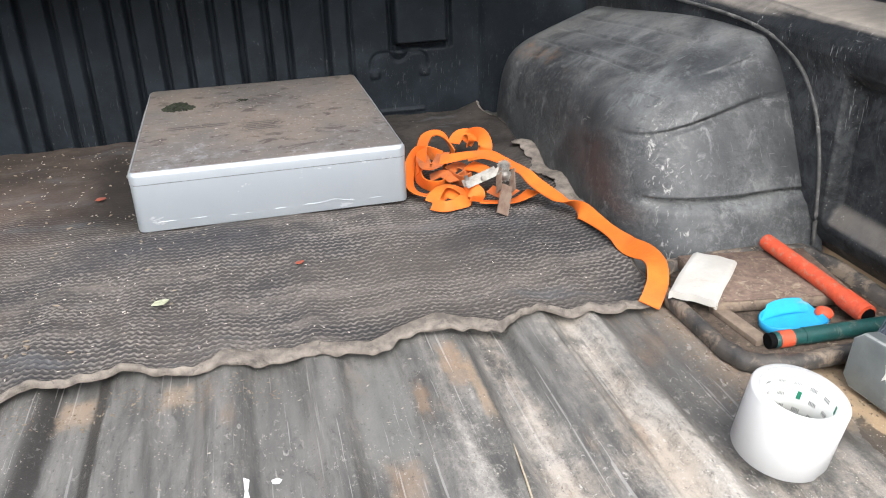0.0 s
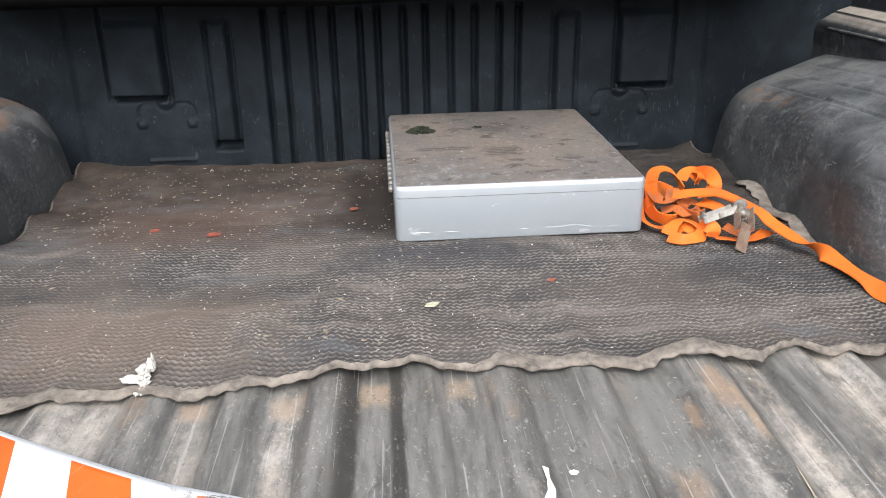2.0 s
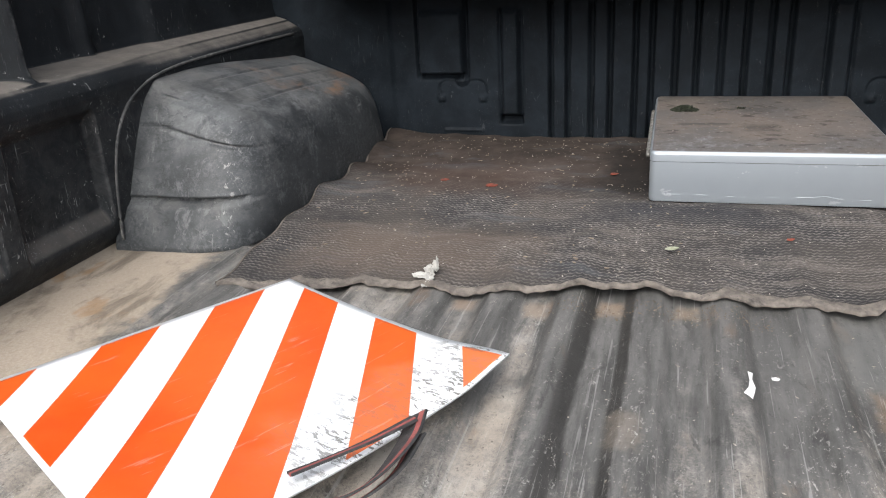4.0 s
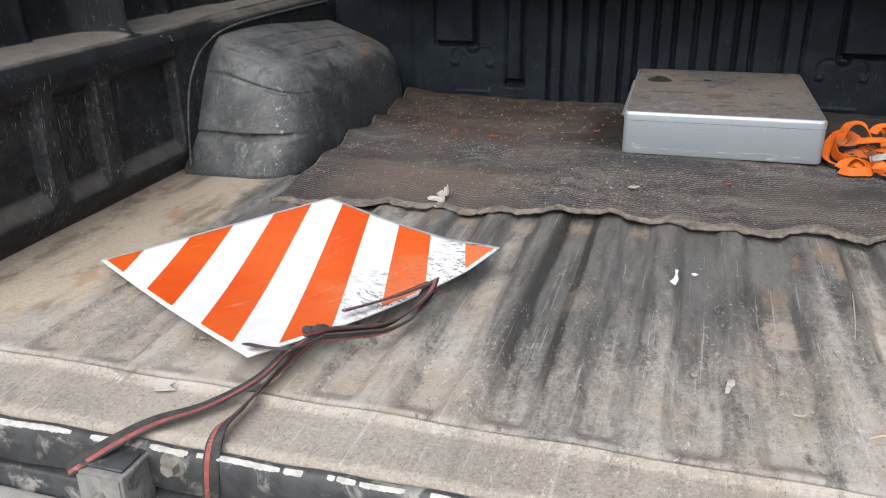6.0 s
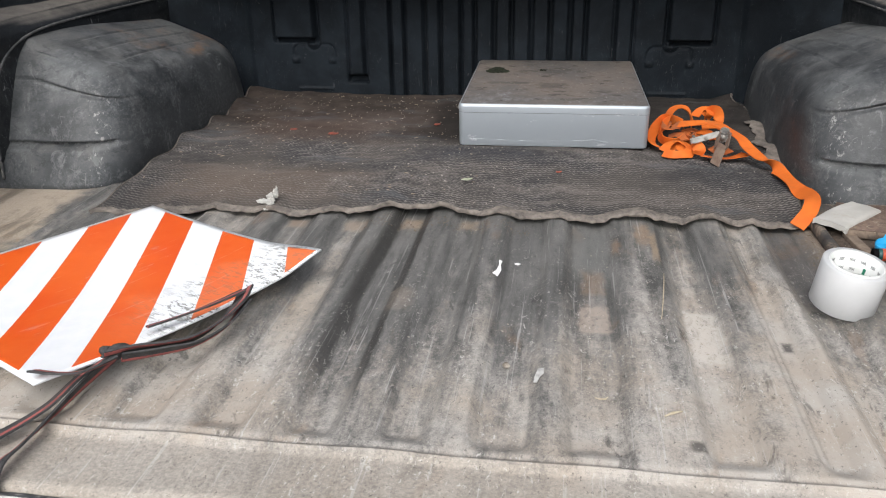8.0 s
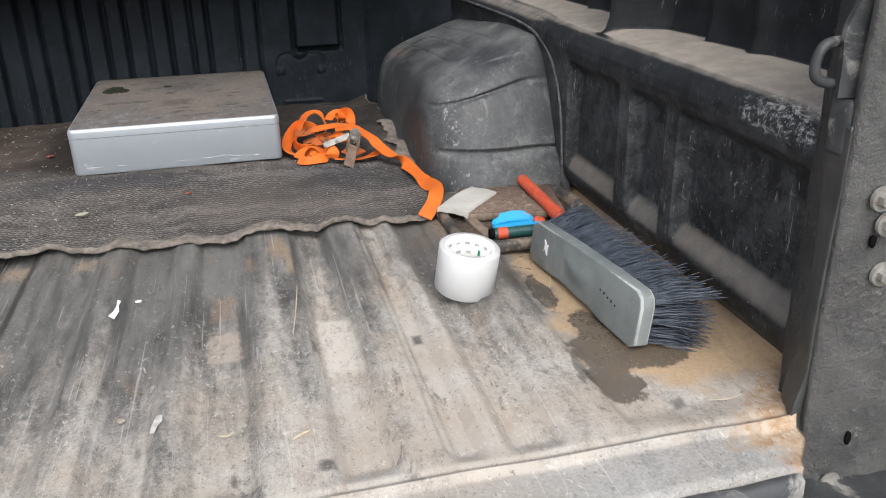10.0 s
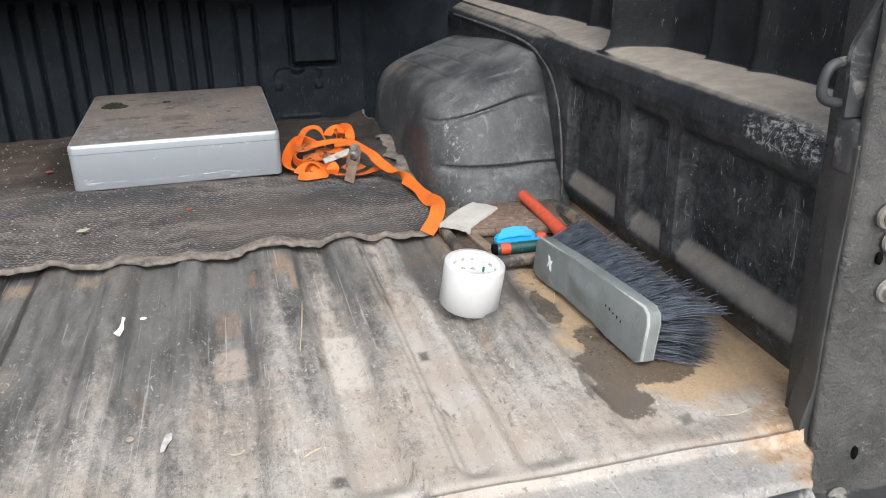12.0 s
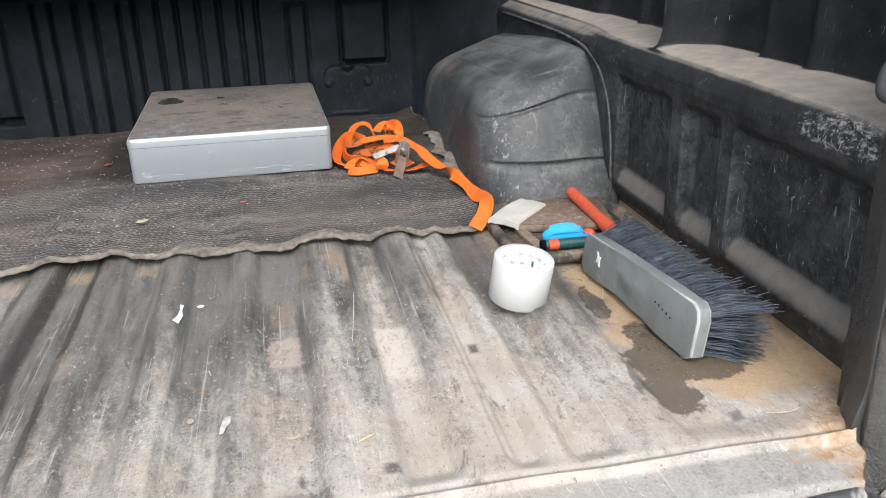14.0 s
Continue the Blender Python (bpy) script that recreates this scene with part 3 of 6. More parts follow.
M_CORE = plain("printed_card_core", (0.72, 0.73, 0.72), (0.64, 0.65, 0.63), 0.7, scale=40)
M_INKG = plain("green_print", (0.02, 0.22, 0.13), None, 0.6)
M_INKK = plain("grey_print", (0.24, 0.25, 0.25), None, 0.6)
M_GREYP = plain("grey_green_plastic", (0.14, 0.158, 0.16), (0.20, 0.22, 0.218), 0.55, scale=22, dirt=(0.29, 0.30, 0.295), dirt_amount=0.46)
M_GREYEDGE = plain("rubbed_grey_plastic", (0.30, 0.32, 0.315), (0.40, 0.41, 0.40), 0.6, scale=60, dirt=(0.17, 0.19, 0.19), dirt_amount=0.5)
M_BRISTLE = plain("dark_blue_bristle", (0.036, 0.047, 0.066), (0.105, 0.125, 0.158), 0.45, scale=70)
M_FOAM = plain("white_foam", (0.48, 0.47, 0.44), (0.40, 0.385, 0.355), 0.85, scale=25, bump=0.12, dirt=(0.36, 0.31, 0.25), dirt_amount=0.40)
M_BOARD = plain("weathered_plywood", (0.20, 0.145, 0.115), (0.125, 0.090, 0.075), 0.9, scale=90, bump=0.7, spec=0.1, dirt=(0.27, 0.22, 0.17), dirt_amount=0.46)
M_PLY = plain("plywood_edge", (0.23, 0.175, 0.13), (0.14, 0.105, 0.08), 0.9, scale=60, dirt=(0.09, 0.07, 0.055), dirt_amount=0.45)
M_REDTUBE = plain("red_plastic", (0.60, 0.085, 0.032), (0.46, 0.062, 0.028), 0.55, scale=150, dirt=(0.34, 0.17, 0.115), dirt_amount=0.47)
M_GREENTUBE = plain("dark_green_plastic", (0.008, 0.070, 0.066), (0.010, 0.050, 0.048), 0.45, scale=90, dirt=(0.15, 0.16, 0.14), dirt_amount=0.45)
M_BLUE = plain("sky_blue_plastic", (0.02, 0.36, 0.66), (0.03, 0.28, 0.55), 0.42, scale=40, dirt=(0.22, 0.30, 0.32), dirt_amount=0.40)
M_TRAY = plain("dirty_black_tray", (0.026, 0.026, 0.027), (0.075, 0.066, 0.058), 0.6, scale=42, dirt=(0.21, 0.165, 0.125), dirt_amount=0.53)
M_MOSS = plain("dark_moss", (0.017, 0.023, 0.008), (0.006, 0.008, 0.004), 0.95, scale=200, bump=0.8)
M_WHITE = plain("white_paint_drip", (0.86, 0.86, 0.84), (0.78, 0.78, 0.76), 0.5)
M_LEAFR = plain("red_leaf", (0.27, 0.055, 0.03), (0.14, 0.04, 0.025), 0.8, scale=150)
M_LEAFG = plain("pale_green_leaf", (0.42, 0.43, 0.32), (0.26, 0.28, 0.18), 0.8, scale=150)
M_SOIL = plain("brown_dirt", (0.13, 0.10, 0.078), (0.065, 0.054, 0.046), 0.95, scale=120, bump=0.8, spec=0.1, dirt=(0.24, 0.195, 0.15), dirt_amount=0.46)
M_TWIG = plain("dry_plant_bits", (0.27, 0.22, 0.16), (0.12, 0.09, 0.065), 0.9, scale=80)
M_GREY = plain("grey_strap_webbing", (0.028, 0.028, 0.029), (0.055, 0.053, 0.053), 0.85, scale=90, bump=0.4, dirt=(0.11, 0.10, 0.095), dirt_amount=0.42)
M_STRIPE = plain("red_strap_stripe", (0.36, 0.10, 0.090), (0.22, 0.06, 0.055), 0.85, scale=90, bump=0.4, dirt=(0.10, 0.07, 0.065), dirt_amount=0.45)
M_STRAW = plain("dry_straw", (0.50, 0.43, 0.32), (0.36, 0.30, 0.21), 0.7, scale=120)
M_PEBBLE = plain("grit", (0.48, 0.44, 0.38), (0.14, 0.115, 0.09), 0.9, scale=60)
M_TAIL = plain("red_lamp_lens", (0.55, 0.02, 0.02), None, 0.25)
M_GROUND = plain("asphalt", (0.055, 0.054, 0.052), (0.075, 0.073, 0.07), 0.9, scale=8)


# ---- building helpers ----
def smooth(a, b, v):
    t = np.clip((np.asarray(v, float) - a) / (b - a), 0.0, 1.0)
    return t * t * (3 - 2 * t)


def thing(name, label, category, at=(0, 0, 0), turn=0.0, group="", kind=""):
    ob = new(name)
    ob.matrix_basis = pose(*at, 0, 0, turn)
    return tagged(ob, label, category, group, kind)


def finish(me, material, shade):
    me.materials.append(material)
    if shade:
        me.polygons.foreach_set("use_smooth", [True] * len(me.polygons))
    me.update()


def part(name, bm, material, parent=None, label="", shade=True):
    me = bpy.data.meshes.new(name)
    bmesh.ops.recalc_face_normals(bm, faces=bm.faces)
    bm.to_mesh(me)
    bm.free()
    finish(me, material, shade)
    ob = new(name, me)
    if parent:
        ob.parent = parent
    return tagged(ob, label)


def mesh_part(name, verts, faces, material, parent=None, label="", shade=True):
    me = bpy.data.meshes.new(name)
    me.from_pydata([tuple(map(float, v)) for v in verts], [], faces)
    finish(me, material, shade)
    ob = new(name, me)
    if parent:
        ob.parent = parent
    return tagged(ob, label)


def sharp(ob, degrees=40):
    ob.data.set_sharp_from_angle(angle=radians(degrees))
    return ob


def grid(X, Y, Z):
    """Vertices and quads of a sheet from three 2D arrays."""
    r, c = X.shape
    v = np.stack([X.ravel(), Y.ravel(), Z.ravel()], 1)
    i = np.arange(r * c).reshape(r, c)
    f = np.stack([i[:-1, :-1].ravel(), i[:-1, 1:].ravel(), i[1:, 1:].ravel(), i[1:, :-1].ravel()], 1)
    return v, f.tolist()


def slab(X, Y, Z, back):
    """A sheet with thickness: its back is the same border moved by the vector back, closed by one face."""
    v, f = grid(X, Y, Z)
    r, c = X.shape
    i = np.arange(r * c).reshape(r, c)
    rim = list(i[0, :]) + list(i[1:, -1]) + list(i[-1, -2::-1]) + list(i[-2:0:-1, 0])
    n = len(v)
    v = np.vstack([v, v[rim] + np.array(back)])
    m = len(rim)
    for k in range(m):
        a, b = rim[k], rim[(k + 1) % m]
        f.append([int(b), int(a), n + k, n + (k + 1) % m])
    f.append([n + k for k in range(m)][::-1])
    return v, f


def sheet(X, Y, Z, thick):
    """A bent plate: the sheet, its copy below and the rim between."""
    v, f = grid(X, Y, Z)
    r, c = X.shape
    i = np.arange(r * c).reshape(r, c)
    rim = list(i[0, :]) + list(i[1:, -1]) + list(i[-1, -2::-1]) + list(i[-2:0:-1, 0])
    n = len(v)
    f = f + [[k + n for k in q[::-1]] for q in f]
    for k in range(len(rim)):
        a, b = int(rim[k]), int(rim[(k + 1) % len(rim)])
        f.append([b, a, a + n, b + n])
    return np.vstack([v, v - np.array((0, 0, thick))]), f


def box(bm, lo, hi, bevel=0.0, segments=2, m=None):
    g = bmesh.ops.create_cube(bm, size=1.0)
    vs = g["verts"]
    for v in vs:
        v.co = Vector([lo[k] + (v.co[k] + 0.5) * (hi[k] - lo[k]) for k in range(3)])
    if bevel:
        es = list({e for v in vs for e in v.link_edges})
        out = bmesh.ops.bevel(bm, geom=es, offset=bevel, segments=segments, affect="EDGES", profile=0.5)
        vs = list({v for f in out["faces"] for v in f.verts} | {v for v in vs if v.is_valid})
    if m:
        bmesh.ops.transform(bm, matrix=m, verts=vs)
    return vs


def tube(bm, pts, radius, sides=8, closed=False, caps=True, ref=(0, 0, 1)):
    """A tube along points; radius a number or one for each point."""
    pts = [Vector(p) for p in pts]
    n = len(pts)
    rad = radius if isinstance(radius, (list, tuple)) else [radius] * n
    rings = []
    ref = Vector(ref)
    for k, p in enumerate(pts):
        a = pts[(k - 1) % n] if closed or k > 0 else p
        b = pts[(k + 1) % n] if closed or k < n - 1 else p
        d = (b - a).normalized()
        s = d.cross(ref)
        if s.length < 0.1:
            s = d.cross(Vector((0, 1, 0)))
        s.normalize()
        w = s.cross(d).normalized()
        rings.append([bm.verts.new(p + rad[k] * (math.cos(q) * s + math.sin(q) * w)) for q in (2 * math.pi * j / sides for j in range(sides))])
    for k in range(n if closed else n - 1):
        A, B = rings[k], rings[(k + 1) % n]
        for j in range(sides):
            bm.faces.new((A[j], A[(j + 1) % sides], B[(j + 1) % sides], B[j]))
    if caps and not closed:
        bm.faces.new(rings[0][::-1])
        bm.faces.new(rings[-1])


def spline(pts, steps=8):
    """Points along a smooth curve through pts (Catmull-Rom)."""
    P = [np.array(p, float) for p in pts]
    P = [2 * P[0] - P[1]] + P + [2 * P[-1] - P[-2]]
    out = []
    for k in range(1, len(P) - 2):
        a, b, c, d = P[k - 1:k + 3]
        for j in range(steps):
            t = j / steps
            out.append(0.5 * (2 * b + (c - a) * t + (2 * a - 5 * b + 4 * c - d) * t * t + (3 * b - a - 3 * c + d) * t ** 3))
    out.append(P[-2])
    return out


def ribbon(bm, pts, sides, width, thick=0.0015, steps=8, ease=0, rest=None):
    """A flat band along a smooth curve; sides: the direction across the band at each point."""
    p, s = spline(pts, steps), spline(sides, steps)
    along, across = [], []
    for k in range(len(p)):
        d = p[min(k + 1, len(p) - 1)] - p[max(k - 1, 0)]
        along.append(d / (np.linalg.norm(d) + 1e-9))
        a = s[k] - along[k] * float(np.dot(s[k], along[k]))
        a = a / (np.linalg.norm(a) + 1e-9)
        across.append(-a if k and float(np.dot(a, across[-1])) < 0 else a)
    for _ in range(ease):
        mid = [(across[max(k - 1, 0)] + 2 * across[k] + across[min(k + 1, len(p) - 1)]) / 4 for k in range(len(p))]
        mid = [a - d * float(np.dot(a, d)) for a, d in zip(mid, along)]
        across = [a / (np.linalg.norm(a) + 1e-9) for a in mid]
    rows = []
    for c, d, a in zip(p, along, across):
        nrm = np.cross(d, a)
        row = []
        for u, w in ((-1, -1), (1, -1), (1, 1), (-1, 1)):
            q = c + a * width * u / 2 + nrm * thick * w / 2
            if rest:
                q[2] = max(q[2], rest(q[0], q[1]) + (0.0035 if w * nrm[2] > 0 else 0.0022))
            row.append(bm.verts.new(q))
        rows.append(row)
    for A, B in zip(rows, rows[1:]):
        for j in range(4):
            bm.faces.new((A[j], A[(j + 1) % 4], B[(j + 1) % 4], B[j]))
    bm.faces.new(rows[0][::-1])
    bm.faces.new(rows[-1])


def bolt(bm, m, r=0.012, h=0.008):
    """A hexagon head on a washer, standing along local z."""
    g = bmesh.ops.create_cone(bm, cap_ends=True, segments=20, radius1=1.6 * r, radius2=1.5 * r, depth=0.003)
    bmesh.ops.transform(bm, matrix=m @ pose(0, 0, 0.0015), verts=g["verts"])
    g = bmesh.ops.create_cone(bm, cap_ends=True, segments=6, radius1=r, radius2=0.86 * r, depth=h)
    bmesh.ops.transform(bm, matrix=m @ pose(0, 0, 0.003 + h / 2), verts=g["verts"])


HALF, BULK = 0.845, 1.49

# ---- ground under the truck ----
bm = bmesh.new()
bmesh.ops.create_grid(bm, x_segments=2, y_segments=2, size=400)
bmesh.ops.translate(bm, vec=(0, 0, -0.78), verts=bm.verts)
tagged(part("ground", bm, M_GROUND), "dark grey asphalt under the truck", "ground", kind="structure")


# ---- bed floor: moulded ribs along the truck, lip at the tail ----
# centre and half width of each moulded groove
GROOVES = [(-0.622, 0.014), (-0.525, 0.017), (-0.430, 0.017), (-0.333, 0.017), (-0.231, 0.017), (-0.134, 0.017), (-0.038, 0.016), (0.058, 0.015), (0.157, 0.021), (0.254, 0.024), (0.388, 0.017), (0.482, 0.007), (0.551, 0.018)]


def in_groove(x, slope=0.014):
    """1 on a groove's bottom, 0 on a rib, sloping between."""
    g = 0.0 * x
    for c, half in GROOVES:
        g = np.maximum(g, np.clip((half + 0.0015 + slope - np.abs(x - c)) / slope, 0, 1))
    return g


def floor_height(x, y):
    ribs = -0.011 * in_groove(x) * smooth(0.016, 0.048, y)
    inner = 1 - smooth(0.640, 0.650, np.abs(x))
    margin = -0.006 * smooth(0.640, 0.655, np.abs(x)) * smooth(0.02, 0.06, y)
    lip = 0.0042 * np.exp(-((y - 0.001) / 0.0045) ** 2) - 0.0022 * np.exp(-((y - 0.0125) / 0.004) ** 2)
    seam = (0.0022 * np.exp(-((x - 0.4685) / 0.0022) ** 2) - 0.0015 * np.exp(-((x - 0.4635) / 0.002) ** 2)) * smooth(0.03, 0.06, y)
    fillet = 0.02 * smooth(0.855, 0.885, np.abs(x)) ** 2 * smooth(0.03, 0.08, y)
    z = ribs * inner + margin + lip + seam + fillet
    z = z + np.where(y < 0, -0.004, 0.0)
    # a pressed step at both ends of the tail strip
    z = z - 0.0022 * smooth(0.752, 0.758, np.abs(x) - 0.35 * (y + 0.04)) * (1 - smooth(-0.01, 0.0, y))
    return z + 0.0012 * np.sin(31 * x + 9 * y) * np.sin(17 * y + 2.0) + 0.0005 * np.sin(83 * y + 11 * x) * np.sin(47 * x)


xs = np.linspace(-0.885, 0.885, 700)
ys = np.concatenate([np.linspace(-0.078, -0.02, 6), np.linspace(-0.014, 0.07, 92), np.linspace(0.085, 1.5, 70)])
X, Y = np.meshgrid(xs, ys)
Z = floor_height(X, Y)
Y = np.where(Y < 0, Y + X * 0.022 * (-Y / 0.078), Y)
side = np.interp(Y, [-0.09, -0.055, -0.022, -0.008, 0.010, 0.031, 0.058, 0.085], [0.760, 0.780, 0.806, 0.808, 0.815, 0.832, 0.856, 0.885])
side = side + 0.001 * np.sin(150 * Y) * (Y < 0.05)
X = np.clip(X, -side, side)
v, f = slab(X, Y, Z, (0, 0, -0.025))
floor = mesh_part("floor", v, f, M_FLOOR)
tagged(floor, "ribbed black plastic bed floor, scuffed and dusty", "floor", kind="structure")


# ---- bulkhead behind the cab: pads, slots, grooves, clip outlines ----
def groove(d, half, soft):
    return 1 - smooth(half, half + soft, np.abs(d))


def rect(x, z, x0, x1, z0, z1, s):
    return smooth(x0 - s, x0 + s, x) * (1 - smooth(x1 - s, x1 + s, x)) * smooth(z0 - s, z0 + s, z) * (1 - smooth(z1 - s, z1 + s, z))


def bulk_depth(x, z):
    """How far the moulding stands out towards the bed."""
    d = 0.0 * x
    for gx in (-0.251, -0.213, -0.161, -0.120, -0.066, -0.031, 0.019, 0.063, 0.113, 0.161, 0.210, 0.249):
        d = d - 0.028 * groove(x - gx, 0.0044, 0.0032) * (1 - smooth(0.30, 0.32, z))
    for s in (-1, 1):
        top = 1 - smooth(0.284, 0.300, z)
        d = d + 0.020 * smooth(s * 0.505 - 0.058, s * 0.505 - 0.048, x) * (1 - smooth(s * 0.505 + 0.046, s * 0.505 + 0.056, x)) * smooth(0.152, 0.157, z) * top
        d = d - 0.012 * (groove(x - (s * 0.505 - 0.059), 0.0024, 0.003) + groove(x - (s * 0.505 + 0.059), 0.0024, 0.003)) * smooth(0.138, 0.146, z)
        d = d - 0.018 * rect(x, z, s * 0.505 - 0.050, s * 0.505 + 0.050, 0.141, 0.152, 0.003)
        c = s * 0.343
        d = d + 0.013 * smooth(c - 0.022, c - 0.014, x) * (1 - smooth(c + 0.014, c + 0.022, x)) * smooth(0.056, 0.062, z) * top
        d = d - 0.022 * rect(x, z, c - 0.024, c + 0.024, 0.036, 0.054, 0.003)
        d = d - 0.008 * (groove(x - (c - 0.025), 0.002, 0.003) + groove(x - (c + 0.025), 0.002, 0.003)) * smooth(0.034, 0.040, z) * (1 - smooth(0.28, 0.30, z))
        # clip outline: a loop with three lobes
        ox, oz = x - s * 0.46, z - 0.078
        qx, qz = np.abs(ox) - 0.036, np.abs(oz) - 0.038
        sd = np.sqrt(np.maximum(qx, 0) ** 2 + np.maximum(qz, 0) ** 2) + np.minimum(np.maximum(qx, qz), 0) - 0.020
        for hx, hz, hr in ((0.0, 0.062, 0.019), (-0.058, -0.002, 0.009), (0.058, -0.002, 0.009)):
            sd = np.maximum(sd, hr - np.sqrt((ox - hx) ** 2 + (oz - hz) ** 2))
        d = d - 0.006 * groove(sd, 0.0012, 0.0028) * smooth(0.022, 0.034, oz) + 0.004 * groove(oz + 0.058, 0.0015, 0.003) * (1 - smooth(0.045, 0.050, np.abs(ox)))
        for px, pz in ((0.0, 0.062), (-0.050, 0.018), (0.050, 0.018)):
            d = d + 0.005 * np.exp(-(((ox - px) / 0.009) ** 4 + ((oz - pz) / 0.008) ** 4)) * 1.6
    d = d - 0.006 * smooth(0.620, 0.640, np.abs(x))
    d = d + 0.030 * smooth(0.72, 0.86, np.abs(x)) ** 2
    return d


xs = np.linspace(-1.02, 1.02, 760)
zs = np.linspace(-0.012, 0.56, 190)
X, Z = np.meshgrid(xs, zs)
Y = BULK - bulk_depth(X, Z) + 0.03 * (Z - 0.15) * 0.2
v, f = slab(X, Y, Z, (0, 0.06, 0))
wall = mesh_part("wall_front", v, f, M_BULK)
tagged(wall, "black moulded plastic bulkhead with vertical grooves", "wall", kind="structure")

# soft bed cover folded up against the bulkhead, sagging between its ends
xs = np.linspace(-0.80, 0.80, 80)
ring = [(0.10 * math.copysign(abs(math.cos(a)) ** 0.55, math.cos(a)), 0.075 * math.copysign(abs(math.sin(a)) ** 0.6, math.sin(a))) for a in (2 * math.pi * k / 40 for k in range(41))]
end = np.clip((0.80 - np.abs(xs)) / 0.14, 0, 1) ** 0.4
X = np.array([xs for _ in ring])
Y = np.array([1.372 + q[0] * (0.25 + 0.75 * end) + 0.004 * np.sin(13 * xs) for q in ring])
Z = np.array([0.410 + 0.02 * (1 - end) + q[1] * (0.15 + 0.85 * end) + 0.003 * np.sin(9 * xs + 3 * q[0]) for q in ring])
v, f = grid(X, Y, Z)
cover = thing("folded_cover", "matt black soft bed cover folded at the bulkhead", "cover")
mesh_part("fold", v, f, M_BLACK, cover)
bm = bmesh.new()
tube(bm, [(float(x), 1.300 + 0.004 * math.sin(13 * x), 0.352 + 0.003 * math.sin(9 * x)) for x in xs[8:-8]], 0.004, 8)
part("seam", bm, M_BLACK, cover, "black piped seam along the fold")


# cab wall out of view, added to keep sky light off the bed
bm = bmesh.new()
box(bm, (-1.02, 1.60, -0.60), (1.02, 1.78, 1.10), 0.05, 4)
tagged(part("wall_cab", bm, M_PAINT), "dark painted rear wall of the cab, out of view, blocks sky light", "wall", kind="structure")


# ---- side walls: pockets, rolled shoulder, dusty ledge, upper panel ----
PROFILE = [(-0.012, 0.040), (0.002, 0.026), (0.020, 0.011), (0.045, 0.002), (0.060, 0.0), (0.225, 0.0), (0.236, -0.003), (0.250, -0.007), (0.262, -0.006), (0.272, -0.001), (0.280, 0.006), (0.285, 0.014)]


def wall_out(y, z):
    """Distance of the lower wall outwards from the bed's half width."""
    pz, po = [p[0] for p in PROFILE], [p[1] for p in PROFILE]
    d = np.interp(z, pz, po)
    # the rolled shoulder ends before the arch
    d = d + 0.007 * smooth(0.225, 0.262, z) * smooth(0.74, 0.90, y) + 0.014 * smooth(0.262, 0.285, z) * smooth(0.76, 0.94, y)
    for y0, y1, z0 in ((0.505, 0.700, 0.046), (0.368, 0.470, 0.050), (0.078, 0.336, 0.056)):
        ins = smooth(y0, y0 + 0.009, y) * (1 - smooth(y1 - 0.009, y1, y)) * smooth(z0 - 0.012, z0 + 0.030, z) * (1 - smooth(0.212, 0.238, z))
        d = d + 0.021 * ins
    return d


def panel_out(y):
    """The upper panel is folded into bays that spring forward at two posts."""
    d = 0.0
    for k in (-0.006, -0.002, 0.002, 0.006):
        d = d + 0.25 * np.interp(y + k, [0.04, 0.30, 0.43, 0.450, 0.464, 0.50, 0.575, 0.604, 0.618, 0.640, 0.98, 1.0, 1.02, 1.3, 1.5], [0.118, 0.112, 0.098, 0.092, 0.112, 0.108, 0.098, 0.024, 0.020, 0.106, 0.100, 0.096, 0.082, 0.074, 0.062])
    for yr, wide in ((0.345, 0.014), (0.575, 0.012), (0.84, 0.016)):
        d = d - 0.012 * np.exp(-((y - yr) / wide) ** 2)
    return d


def side_wall(s, name):
    ys = np.linspace(0.045, 1.50, 520)
    low = np.linspace(-0.012, 0.285, 120)
    Yg, Zg = np.meshgrid(ys, low)
    O = wall_out(Yg, Zg)
    back = panel_out(ys)
    rows_y, rows_z, rows_o = [Yg], [Zg], [O]
    edge = O[-1]
    for k in np.linspace(0.04, 0.94, 14):
        # dusty ledge
        rows_y.append(ys[None]); rows_z.append((0.2865 + 0.009 * k + 0 * ys)[None]); rows_o.append((edge + (back - edge) * k)[None])
    for dz in (0.2970, 0.2995, 0.304, 0.312, 0.33, 0.36, 0.40, 0.45, 0.50, 0.56):
        rows_y.append(ys[None]); rows_z.append((dz + 0 * ys)[None]); rows_o.append((back + 0.004 * float(smooth(0.297, 0.312, dz)) + 0.03 * (dz - 0.297))[None])
    Yg, Zg, O = (np.vstack(r) for r in (rows_y, rows_z, rows_o))
    # the shoulder dips at the tail
    Zg = Zg - 0.020 * (1 - smooth(0.045, 0.14, Yg)) * smooth(0.20, 0.28, Zg) * (1 - smooth(0.30, 0.34, Zg))
    Xg = s * (HALF + O + 0.0015 * np.sin(7 * Yg + 3 * Zg))
    v, f = slab(Xg, Yg, Zg, (s * 0.14, 0, 0))
    if s > 0:
        f = [q[::-1] for q in f]
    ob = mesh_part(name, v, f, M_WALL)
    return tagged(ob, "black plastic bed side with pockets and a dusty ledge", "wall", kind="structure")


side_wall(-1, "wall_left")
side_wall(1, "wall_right")


